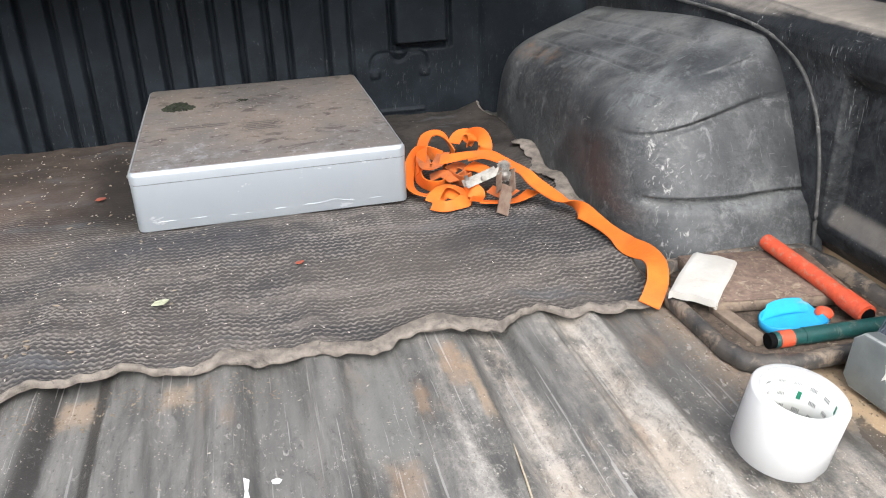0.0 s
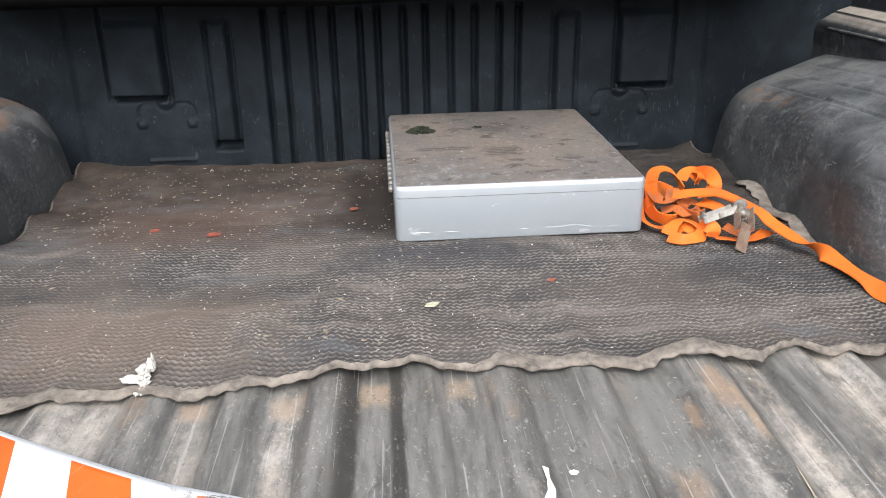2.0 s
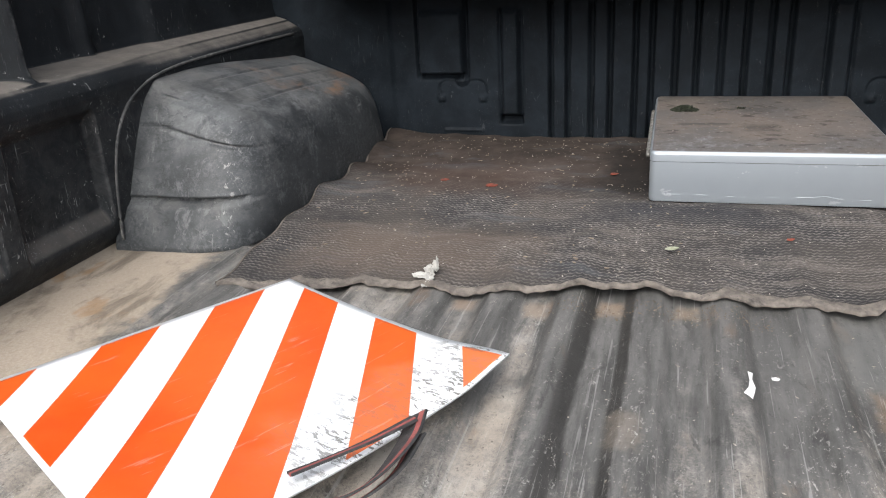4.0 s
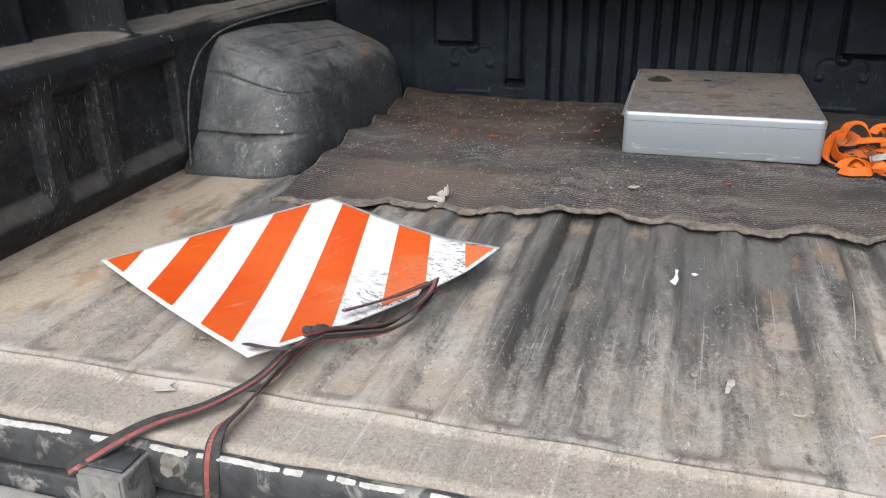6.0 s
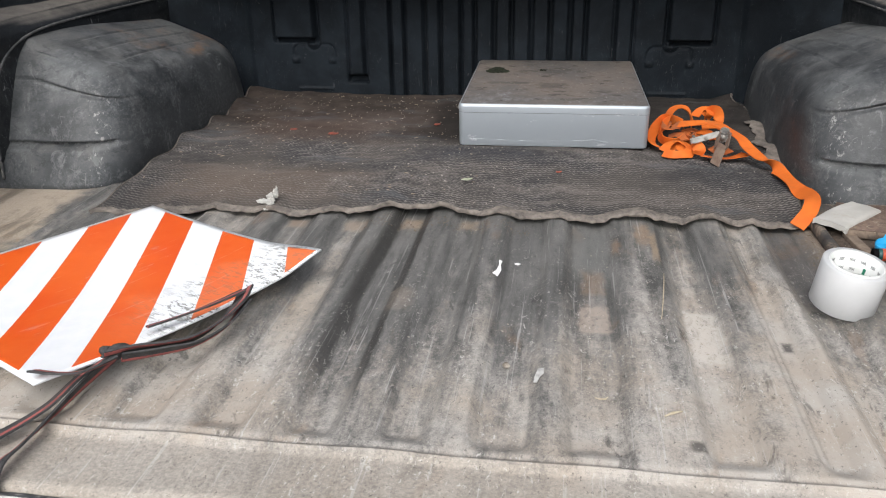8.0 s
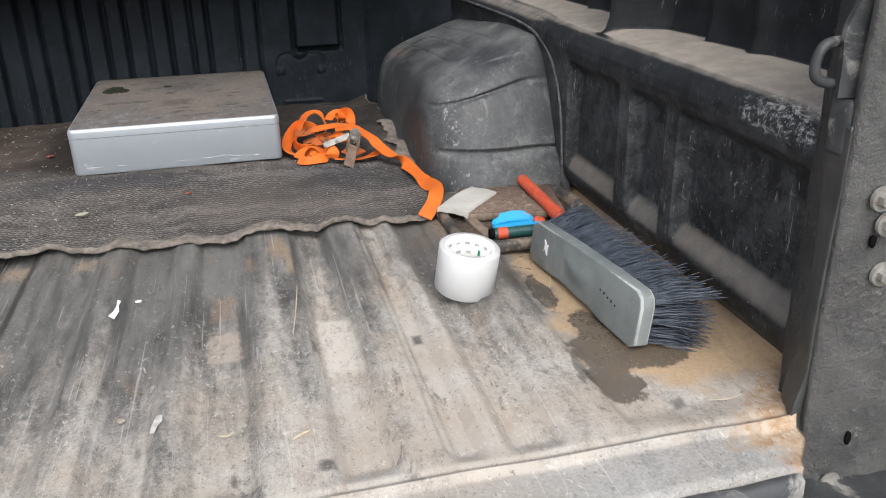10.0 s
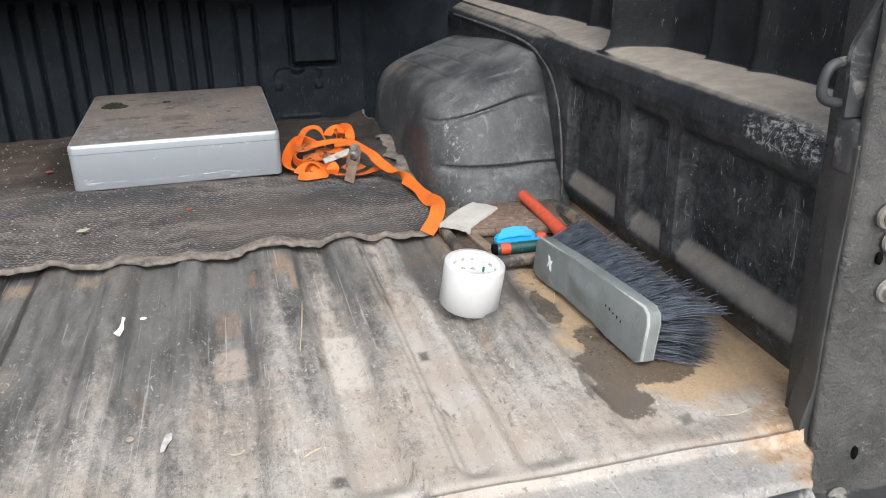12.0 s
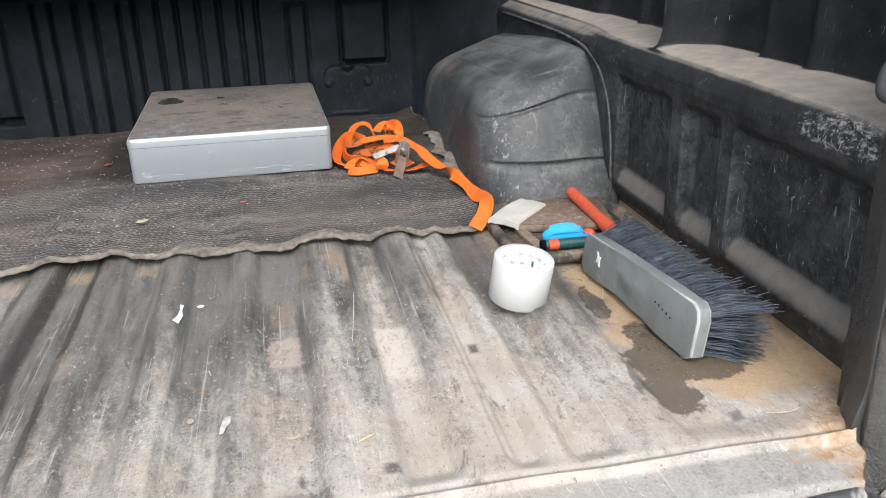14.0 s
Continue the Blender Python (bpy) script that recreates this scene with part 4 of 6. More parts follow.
# ---- wheel arches ----
def arch(s):
    prof = [np.array(p) for p in ((0.222, -0.006), (0.222, 0.03), (0.219, 0.08), (0.213, 0.125), (0.198, 0.163), (0.170, 0.187), (0.135, 0.204), (0.085, 0.224), (0.035, 0.242), (-0.012, 0.252))]
    P = np.array(spline([(p[0], 0, p[1]) for p in prof], 22))
    px, pz = P[:, 0], P[:, 2]
    # outline along the bed: rounded front end, straight run, rounded far end
    t_front = np.linspace(math.pi / 2, 0, 46)
    t_run = np.linspace(0, 1, 24)[1:-1]
    t_back = np.linspace(0, math.pi / 2, 24)
    rows = []
    lean = 0.255 - 0.135 * np.clip(pz / 0.26, 0, 1) ** 1.1
    lean = lean * np.clip(1 - (np.clip(pz, 0, 1) / 0.262) ** 9, 0.05, 1) ** 0.25
    for a in t_front:
        c, q = abs(math.cos(a)) ** 0.42, abs(math.sin(a)) ** 0.42
        rows.append((px * c - 0.014 * (1 - c), 0.965 - lean * q, pz))
    for w in t_run:
        rows.append((px, 0.965 + (1.26 - 0.965) * w + 0 * pz, pz))
    for a in t_back:
        c, q = abs(math.cos(a)) ** 0.40, abs(math.sin(a)) ** 0.55
        rows.append((px * c - 0.014 * (1 - c), 1.26 + 0.222 * q * (1 - 0.30 * np.clip(pz / 0.26, 0, 1)), pz))
    X = np.array([r[0] for r in rows])
    Y = np.array([r[1] for r in rows])
    Z = np.array([r[2] for r in rows])
    Z = Z * (1 - 0.16 * smooth(0.95, 1.50, Y))
    # moulded crease low on the front, two slanting creases above
    front = 1 - smooth(0.90, 0.95, Y)
    crease = groove(Z - 0.071 - 0.02 * (0.1 - X), 0.0016, 0.0030) * front * smooth(0.012, 0.03, X) * (1 - smooth(0.185, 0.205, X))
    slant = Z - 0.158 - 0.26 * (0.20 - X)
    inside = front * smooth(0.015, 0.045, X)
    slope1 = (groove(slant - 0.024, 0.0008, 0.004) + 0.8 * groove(slant + 0.018, 0.0008, 0.004)) * inside
    slope2 = smooth(-0.018, -0.012, slant) * (1 - smooth(0.018, 0.024, slant)) * inside
    Y = Y + 0.013 * crease + 0.0045 * slope1 - 0.002 * slope2
    Y = Y - 0.006 * (1 - smooth(0.058, 0.066, Z)) * front
    X = X + 0.0025 * np.sin(9 * Y + 4 * Z) * smooth(0.0, 0.05, X)
    for q in (0.060, 0.105, 0.150):
        Z = Z - 0.0022 * groove(X - q, 0.001, 0.004) * smooth(0.93, 0.98, Y) * (1 - smooth(1.30, 1.36, Y)) * smooth(0.12, 0.17, Z)
    v, f = grid(s * (HALF - X), Y, Z)
    if s > 0:
        f = [q[::-1] for q in f]
    name = thing("wheel_arch", "scuffed black plastic wheel arch with rounded edges", "wheel arch", group="wheel arches of the bed", kind="structure")
    mesh_part("cover", v, f, M_ARCH, name)
    bm = bmesh.new()
    path = [(0.706, 0.012), (0.710, 0.06), (0.720, 0.12), (0.742, 0.178), (0.784, 0.224), (0.845, 0.250), (0.94, 0.262), (1.1, 0.264), (1.32, 0.262), (1.42, 0.260)]
    tube(bm, spline([(s * (HALF - 0.002), y, z) for y, z in path], 6), 0.0026, 8)
    part("welt", bm, M_WELT, name, "raised worn bead round the arch")
    return name


arch(-1)
arch(1)

# ---- rear sill, bumper step, tail posts ----
sill = thing("rear_sill", "black painted rear sill with chipped white edge", "sill", kind="structure")
bm = bmesh.new()
box(bm, (-0.775, -0.068, -0.072), (0.775, 0.05, -0.030), 0.004)
part("beam", bm, M_PAINT, sill)
xs = np.linspace(-0.770, 0.770, 300)
prof = [(0.012, -0.0295), (0.0, -0.012), (-0.006, -0.0085), (-0.013, -0.012), (-0.014, -0.030), (-0.012, -0.062), (0.0, -0.072)]
X = np.array([xs for _ in prof])
Y = np.array([-0.078 + 0.022 * xs + p[0] + 0.0012 * np.sin(60 * xs) for p in prof])
Z = np.array([0 * xs + p[1] for p in prof])
v, f = grid(X, Y, Z)
mesh_part("face", v, f, M_PAINT, sill, "dented black painted face")
rng = random.Random(5)
xk = -0.765
while xk < 0.50:
    # flakes where the paint has gone along the edge
    w = rng.choice((0.008, 0.02, 0.045, 0.08, 0.12, 0.17))
    n = max(6, int(w / 0.002))
    bm = bmesh.new()
    wide = rng.choice((0.15, 0.3, 0.5))
    rows = []
    for i in range(n + 1):
        x, e = xk + w * i / n, min(1.0, 2.5 * math.sin(math.pi * i / n)) * rng.uniform(0.55, 1.0)
        o, h = wide * e * rng.uniform(0.4, 1.0), wide * e * rng.uniform(0.2, 1.0)
        yy = 0.022 * x + 0.0012 * math.sin(60 * x)
        rows.append([bm.verts.new(p) for p in ((x, -0.0885 + yy + 0.0040 * o, -0.0083), (x, -0.0888 + yy, -0.0090), (x, -0.0912 + yy - 0.0004 - 0.0006 * e, -0.0106), (x, -0.0912 + yy - 0.0004 - 0.0010 * e, -0.0110 - 0.007 * h))])
    for A, B in zip(rows, rows[1:]):
        for i in range(3):
            bm.faces.new((A[i], A[i + 1], B[i + 1], B[i]))
    part("paint_chip", bm, M_CHIP, sill)
    xk += w + rng.choice((0.002, 0.004, 0.010, 0.025))
bumper = thing("rear_bumper", "scuffed grey steel bumper step under the sill", "bumper", kind="structure")
bm = bmesh.new()
box(bm, (-1.0, -0.34, -0.16), (1.0, -0.10, -0.098), 0.012, 3)
part("step", bm, M_BUMPER, bumper)
bm = bmesh.new()
box(bm, (-1.0, -0.100, -0.30), (1.0, 0.0, -0.074), 0.004)
part("valance", bm, M_PAINT, bumper)

bracket = thing("tailgate_bracket", "dirty grey metal tailgate bracket bolted to the sill", "bracket")
bm = bmesh.new()
box(bm, (-0.437, -0.142, -0.160), (-0.386, -0.136, -0.022), 0.002, 2)
box(bm, (-0.439, -0.142, -0.024), (-0.380, -0.090, -0.018), 0.002, 2)
sharp(part("plate", bm, M_BRACKET, bracket))
bm = bmesh.new()
box(bm, (-0.435, -0.136, -0.0178), (-0.384, -0.098, -0.0140), 0.0015, 2)
part("cover_plate", bm, M_PAINT, bracket, "black cover plate")
bm = bmesh.new()
box(bm, (-0.390, -0.140, -0.10), (-0.383, -0.094, -0.022), 0.002, 2)
part("side_web", bm, M_BRACKET, bracket)
bm = bmesh.new()
bolt(bm, pose(-0.413, -0.142, -0.046, 90), 0.005, 0.004)
part("rivet", bm, M_STEEL, bracket, shade=False)
bm = bmesh.new()
bolt(bm, pose(-0.352, -0.098, -0.026, 90), 0.0095, 0.010)
part("hex_bolt", bm, M_STEEL, bracket, "large rusty hexagon bolt", shade=False)


def tail_post():
    ob = thing("tail_post", "black sealed steel tail post with bolts and a striker loop", "post", kind="structure")
    # liner end, then the body post
    plan = spline([(0.930, 0.060, 0), (0.872, 0.057, 0), (0.843, 0.050, 0), (0.829, 0.036, 0), (0.818, 0.014, 0), (0.8135, 0.003, 0), (0.8165, 0.001, 0), (0.840, 0.010, 0)], 6)
    zs = np.linspace(-0.10, 0.296, 90)
    X = np.array([[p[0] + 0.014 * float(smooth(-0.01, -0.08, z)) - 0.009 * float(smooth(0.06, 0.0, z)) * float(smooth(-0.03, 0.0, z)) - 0.020 * max(z, 0) * float(smooth(0.0, 0.04, p[1])) + 0.0008 * math.sin(31 * z + 90 * p[1]) for p in plan] for z in zs])
    Y = np.array([[p[1] for p in plan] for z in zs])
    v, f = slab(X, Y, np.array([[z for p in plan] for z in zs]), (0.06, 0.01, 0))
    mesh_part("liner_end", v, f, M_FLANGE, ob, "rounded black end of the bed liner")
    base = spline([(0.824, 0.014, 0), (0.816, 0.004, 0), (0.820, -0.006, 0), (0.850, -0.011, 0), (0.905, -0.014, 0), (0.935, -0.018, 0), (0.950, -0.038, 0), (1.02, -0.048, 0)], 6)
    zs = np.linspace(-0.26, 0.56, 130)
    X = np.array([[p[0] + 0.005 * float(smooth(0.10, 0.0, z)) for p in base] for z in zs])
    Y = np.array([[p[1] + 0.0018 * math.sin(40 * z + 70 * p[0]) * math.sin(23 * z) for p in base] for z in zs])
    # pressed rib across the face, raised flange outside
    Zr = np.array([[z for p in base] for z in zs])
    Y = Y - 0.004 * groove(Zr - 0.085 + 0.9 * (X - 0.86), 0.004, 0.006) * smooth(0.838, 0.848, X)
    Y = Y - 0.003 * smooth(0.882, 0.888, X) * smooth(0.30, 0.29, Zr)
    v, f = slab(X, Y, Zr, (0.0, 0.040, 0))
    mesh_part("post_face", v, f, M_JAMB, ob, "dark grey face with brushed sealer")
    for x, z in ((0.854, -0.078), (0.846, 0.233), (0.857, 0.208), (0.862, 0.158)):
        bm = bmesh.new()
        bolt(bm, pose(x, -0.013, z, 90), 0.0075, 0.006)
        part("bolt", bm, M_STEEL, ob, shade=False)
    # black discs stand in for the shade inside two drain holes
    for x, z, s in ((0.865, -0.025, 1.0), (0.846, 0.192, 0.8)):
        bm = bmesh.new()
        g = bmesh.ops.create_cone(bm, cap_ends=True, segments=20, radius1=0.006, radius2=0.006, depth=0.003)
        bmesh.ops.transform(bm, matrix=pose(x, -0.0128, z, 90, 0, 0) @ Matrix.Diagonal((0.6 * s, 1.3 * s, 1, 1)), verts=g["verts"])
        part("drain_hole_shade", bm, M_BLACK, ob)
    bm = bmesh.new()
    loop = spline([(0.835, 0.030, 0.364), (0.812, 0.030, 0.3645), (0.798, 0.030, 0.363), (0.791, 0.030, 0.357), (0.788, 0.030, 0.345), (0.790, 0.030, 0.335), (0.798, 0.030, 0.330), (0.812, 0.030, 0.328), (0.835, 0.030, 0.327)], 6)
    tube(bm, [(x + 0.002, y, z) for x, y, z in loop], 0.0047, 12, ref=(0, 1, 0))
    part("striker", bm, M_PAINT, ob, "black round striker loop")
    strip = spline([(0.825, 0.020, 0.318), (0.824, 0.020, 0.350), (0.822, 0.020, 0.372), (0.828, 0.016, 0.395), (0.842, 0.008, 0.430), (0.862, 0.004, 0.47)], 6)
    bm = bmesh.new()
    ribbon(bm, [(x - 0.006, y, z) for x, y, z in strip], [(1, -0.3, 0)] * len(strip), 0.019, 0.008, 2)
    sharp(part("hinge_strap", bm, M_PAINT, ob, "bent flat black strap"), 45)
    bm = bmesh.new()
    box(bm, (0.813, 0.006, 0.266), (0.838, 0.034, 0.317), 0.006, 3)
    sharp(part("hinge_block", bm, M_PAINT, ob), 50)
    bm = bmesh.new()
    tube(bm, [(0.832, 0.024, 0.388), (0.817, 0.024, 0.388)], 0.0060, 12)
    part("stud", bm, M_PAINT, ob)
    bm = bmesh.new()
    box(bm, (1.02, -0.09, -0.10), (1.12, -0.03, 0.16), 0.012, 3)
    part("tail_lamp", bm, M_TAIL, ob, "red tail lamp lens")


tail_post()


# ---- ribbed rubber mat ----
def front_line(x):
    """Where the frayed backing ends on the floor."""
    y = np.interp(x, [-0.60, -0.49, -0.40, -0.31, -0.253, -0.20, -0.107, -0.06, 0.0, 0.057, 0.177, 0.224, 0.255, 0.286, 0.343, 0.396, 0.421, 0.455, 0.486, 0.567],
                  [0.586, 0.596, 0.610, 0.621, 0.613, 0.619, 0.637, 0.646, 0.650, 0.641, 0.643, 0.636, 0.624, 0.639, 0.641, 0.627, 0.642, 0.658, 0.639, 0.635])
    return y + 0.0015 * np.sin(140 * x) + 0.001 * np.sin(310 * x + 1)


def hem_width(x):
    return np.interp(x, [-0.60, -0.50, -0.40, -0.31, -0.20, -0.10, 0.06, 0.085, 0.112, 0.20, 0.255, 0.29, 0.33, 0.385, 0.414, 0.44, 0.48, 0.55, 0.60],
                     [0.004, 0.021, 0.016, 0.008, 0.011, 0.003, 0.002, 0.006, 0.024, 0.014, 0.018, 0.015, 0.024, 0.017, 0.004, 0.002, 0.006, 0.011, 0.004])


def mat_plan(u, w):
    """u across (0..1), w from front (0) to back (1): place of the mat in plan."""
    xf = -0.598 + 1.194 * u
    fy = front_line(xf) + hem_width(xf)
    by = 1.482 + 0.004 * np.sin(19 * u)
    lx = np.interp(w, [0, 0.18, 0.38, 0.6, 0.8, 1.0], [-0.598, -0.602, -0.616, -0.606, -0.626, -0.636])
    rx = np.interp(w, [0, 0.18, 0.38, 0.45, 0.6, 0.8, 1.0], [0.596, 0.612, 0.628, 0.632, 0.622, 0.628, 0.615])
    lx = lx + 0.005 * np.sin(37 * w)
    rx = rx + 0.006 * np.sin(43 * w + 1)
    return lx + (rx - lx) * u, fy + (by - fy) * w


def mat_level(x, y, w):
    """Rest height: the mat sags a little into the grooves and lifts at its front edge and sides."""
    sag = 0.0030 * (1 - 2 * in_groove(x, 0.026)) * (1 - smooth(0.0, 0.35, w) * 0.6)
    wave = 0.0035 * np.sin(9 * x + 3) * np.sin(11 * y) + 0.003 * np.sin(21 * y + 4 * x)
    curl = 0.006 * np.exp(-w / 0.012) * (0.5 + 0.5 * np.sin(17 * x + 2)) + 0.014 * smooth(0.56, 0.63, np.abs(x)) * smooth(0.28, 0.45, w) * (0.5 + 0.5 * np.sin(39 * y))
    return 0.0070 + 0.0045 * smooth(0.0, 0.10, w) + sag + wave + curl


nu, nw = 1000, 520
U, W = np.meshgrid(np.linspace(0, 1, nu), np.linspace(0, 1, nw))
X, Y = mat_plan(U, W)
ph = math.pi * (Y + 0.004 * np.sin(5 * X)) / RIB_Y
ridge = 0.72 * np.sin(2 * ph + 0.9 * np.sin(2 * math.pi * X / RIB_X)) + 0.20 * np.cos(2 * math.pi * X / RIB_X) * np.cos(ph - math.pi / 4)
wear = 0.35 + 0.65 * np.clip(0.5 + 0.6 * np.sin(7 * X + 2) * np.sin(9 * Y + 1) + 0.3 * np.sin(23 * X - 11 * Y), 0, 1)
wear = wear * (1 - 0.75 * smooth(0.95, 1.1, Y))
Z = mat_level(X, Y, W) + 0.0014 * ridge * wear
v, f = grid(X, Y, Z)
mat = thing("rubber_mat", "dirty dark rubber mat with wavy ribs and frayed edge", "mat")
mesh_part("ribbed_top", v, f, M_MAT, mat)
# frayed front edge: a thick rolled hem of bare backing
u = np.linspace(0, 1, 700)
X0, Y0 = mat_plan(u, 0 * u)
Z0 = mat_level(X0, Y0, 0 * u)
wide = hem_width(X0) * (1 + 0.15 * np.sin(97 * X0) + 0.10 * np.sin(233 * X0)) + 0.0015
fold = 0.0022 * np.sin(61 * X0) + 0.0012 * np.sin(149 * X0 + 1)
hem = [(-0.003, 0.0003, 0.0), (0.05, 0.0006, 0.1), (0.35, 0.0002, 0.6), (0.70, -0.0010, 1.0), (0.93, -0.0022, 1.0), (1.0, -0.0042, 0.7), (0.97, -0.0066, 0.3), (0.6, -0.0075, 0.0)]
v, f = grid(np.array([X0 for _ in hem]), np.array([Y0 - h[0] * wide for h in hem]), np.array([np.maximum(Z0 + h[1] + h[2] * fold + 0.0004 * np.sin(320 * X0 + 9 * h[0]), floor_height(X0, Y0 - h[0] * wide) + 0.0006) for h in hem]))
sharp(mesh_part("front_hem", v, f, M_EDGE, mat, "frayed pale backing along the front"), 38)
for side in (0, 1):
    w = np.linspace(0, 1, 200)
    X0, Y0 = mat_plan(0 * w + side, w)
    Z0 = mat_level(X0, Y0, w)
    sg = 1 if side else -1
    v, f = grid(np.array([X0, X0 + sg * 0.004, X0 + sg * 0.006, X0 + sg * 0.003]), np.array([Y0] * 4), np.array([Z0 + 0.001, Z0, Z0 - 0.004, Z0 * 0 + 0.001]))
    mesh_part("side_hem", v, f, M_EDGE, mat)


# turned-up frayed strip where the mat meets the arch
w = np.linspace(0.28, 0.70, 140)
X0, Y0 = mat_plan(0 * w + 1, w)
Z0 = mat_level(X0, Y0, w)
tear = np.clip(0.95 + 0.22 * np.sin(31 * w) + 0.12 * np.sin(97 * w + 1) + 0.06 * np.sin(241 * w), 0.3, 1.4) * smooth(0.28, 0.36, w) * (1 - smooth(0.62, 0.70, w))
turned = [(0.0, 0.000), (0.001, 0.004), (-0.008, 0.0062), (-0.022, 0.0052), (-0.030, 0.0030), (-0.029, 0.0012)]
v, f = grid(np.array([X0 + p[0] * tear for p in turned]), np.array([Y0 for p in turned]), np.array([Z0 + p[1] * (0.4 + 0.6 * tear) + 0.0008 * np.sin(230 * w + 300 * p[0]) for p in turned]))
sharp(mesh_part("turned_edge", v, f, M_EDGE, mat, "frayed turned edge showing pale backing"), 38)


# ---- silver metal case ----
def metal_case():
    at, turn = (0.183, 1.004, 0.0150), 0.9
    ob = thing("metal_case", "silver painted metal case, dirty lid with moss", "case", at, turn)
    W, D, H = 0.384, 0.474, 0.089
    bm = bmesh.new()
    box(bm, (-W / 2, 0.0, 0.0), (W / 2, D, H - 0.019), 0.0, 1)
    es = [e for e in bm.edges if abs((e.verts[0].co - e.verts[1].co).z) > 0.01]
    bmesh.ops.bevel(bm, geom=es, offset=0.0115, segments=5, affect="EDGES", profile=0.5)
    es = [e for e in bm.edges if e.verts[0].co.z < 1e-5 and e.verts[1].co.z < 1e-5 and len(e.link_faces) == 2]
    bmesh.ops.bevel(bm, geom=es, offset=0.004, segments=2, affect="EDGES", profile=0.5)
    for q in bm.verts:
        # dents along the front foot
        k = math.exp(-((q.co.x - 0.075) / 0.02) ** 2) if q.co.y < 0.03 and q.co.z < 0.01 else 0.0
        q.co.z += 0.003 * k
    sharp(part("body", bm, M_CASE, ob), 35)
    bm = bmesh.new()
    box(bm, (-W / 2 - 0.0006, -0.0006, H - 0.0182), (W / 2 + 0.0006, D + 0.0006, H), 0.0, 1)
    es = [e for e in bm.edges if abs((e.verts[0].co - e.verts[1].co).z) > 0.01]
    bmesh.ops.bevel(bm, geom=es, offset=0.012, segments=5, affect="EDGES", profile=0.5)
    es = [e for e in bm.edges if e.verts[0].co.z > H - 1e-5 and e.verts[1].co.z > H - 1e-5 and len(e.link_faces) == 2]
    bmesh.ops.bevel(bm, geom=es, offset=0.0075, segments=4, affect="EDGES", profile=0.5)
    sharp(part("lid", bm, M_CASE, ob, "dirty silver lid with rolled edge"), 50)
    # pressed bead round the foot
    foot = [(-W / 2 + 0.014 + (W - 0.028) * k / 60, 0.0006 - 0.0012 * math.exp(-((k - 43) / 3.0) ** 2), 0.0135 + 0.0010 * math.sin(0.21 * k) + 0.004 * math.exp(-((k - 44) / 2.5) ** 2)) for k in range(61)]
    bm = bmesh.new()
    tube(bm, foot, [0.0003 + 0.0008 * abs(math.sin(0.37 * k)) * (0.3 + 0.7 * (k % 7 > 1)) for k in range(61)], 6)
    part("foot_bead", bm, M_CASE, ob, "dented bead along the foot")
    # hinge knuckles on the left side
    for k in range(14):
        bm = bmesh.new()
        y = 0.05 + k * 0.026
        tube(bm, [(-W / 2 - 0.004, y, H - 0.021), (-W / 2 - 0.004, y + 0.021, H - 0.021)], 0.0042, 8)
        part("hinge_knuckle", bm, M_STEEL, ob)
    return ob


case = metal_case()


def clump(bm, at, r, flat, count, rng, size):
    for _ in range(count):
        a, q = rng.uniform(0, 2 * math.pi), r * math.sqrt(rng.random())
        p = Vector((at[0] + q * math.cos(a), at[1] + 0.7 * q * math.sin(a), at[2] + flat * (1 - (q / r) ** 2) * rng.random()))
        g = bmesh.ops.create_icosphere(bm, subdivisions=1, radius=size * rng.uniform(0.5, 1.2))
        bmesh.ops.transform(bm, matrix=Matrix.Translation(p) @ pose(0, 0, 0, rng.uniform(0, 90), 0, rng.uniform(0, 180)) @ Matrix.Diagonal((1.3, 0.7, 0.6, 1)), verts=g["verts"])


rng = random.Random(11)
bm = bmesh.new()
clump(bm, (0.043, 1.325, 0.1045), 0.026, 0.010, 200, rng, 0.0034)
tagged(part("moss_clump", bm, M_MOSS), "dark green moss clump on the case lid", "moss")
bm = bmesh.new()
clump(bm, (0.150, 1.345, 0.1040), 0.010, 0.003, 26, rng, 0.0024)
tagged(part("moss_clump", bm, M_MOSS), "small crumb of moss on the case lid", "moss")


def mat_top(x, y):
    return mat_level(np.array(x), np.array(y), np.array((y - 0.64) / 0.84)) + 0.0012


# ---- orange ratchet strap ----
strap = thing("ratchet_strap", "tangled orange webbing strap with steel ratchet on the mat", "strap")
Zu, Xr, Yd = (0, 0, 1), (1, 0, 0), (0, 1, 0)


def webbing_loop(pts, sides, grimy=False):
    bm = bmesh.new()
    ribbon(bm, pts, sides, 0.0200 if grimy else 0.0235, 0.0015, 10, 14, mat_top)
    sharp(part("webbing_loop", bm, M_ORANGED if grimy else M_ORANGE, strap, "grimy brownish orange webbing" if grimy else ""), 45)


webbing_loop([(0.452, 1.114, 0.040), (0.434, 1.131, 0.046), (0.415, 1.137, 0.044), (0.397, 1.101, 0.034), (0.387, 1.063, 0.024), (0.390, 1.031, 0.020), (0.406, 1.014, 0.018), (0.426, 1.016, 0.018)], [(-0.3, 0.1, -1.0), (0.1, 0.3, -0.9), (0.1, 0.3, -1.0), (0.6, -0.0, -0.8), (0.7, 0.1, -0.7), (0.8, 0.4, -0.4), (0.4, 0.9, -0.2), (-0.1, 1.0, -0.0)])
webbing_loop([(0.416, 1.127, 0.030), (0.406, 1.071, 0.028), (0.412, 1.042, 0.024), (0.431, 1.035, 0.022), (0.452, 1.057, 0.024)], [(0.7, -0.1, 0.7), (0.3, -0.1, 0.9), (-0.3, -0.3, 0.9), (0.2, -0.4, 0.9), (-0.2, 0.1, 1.0)])
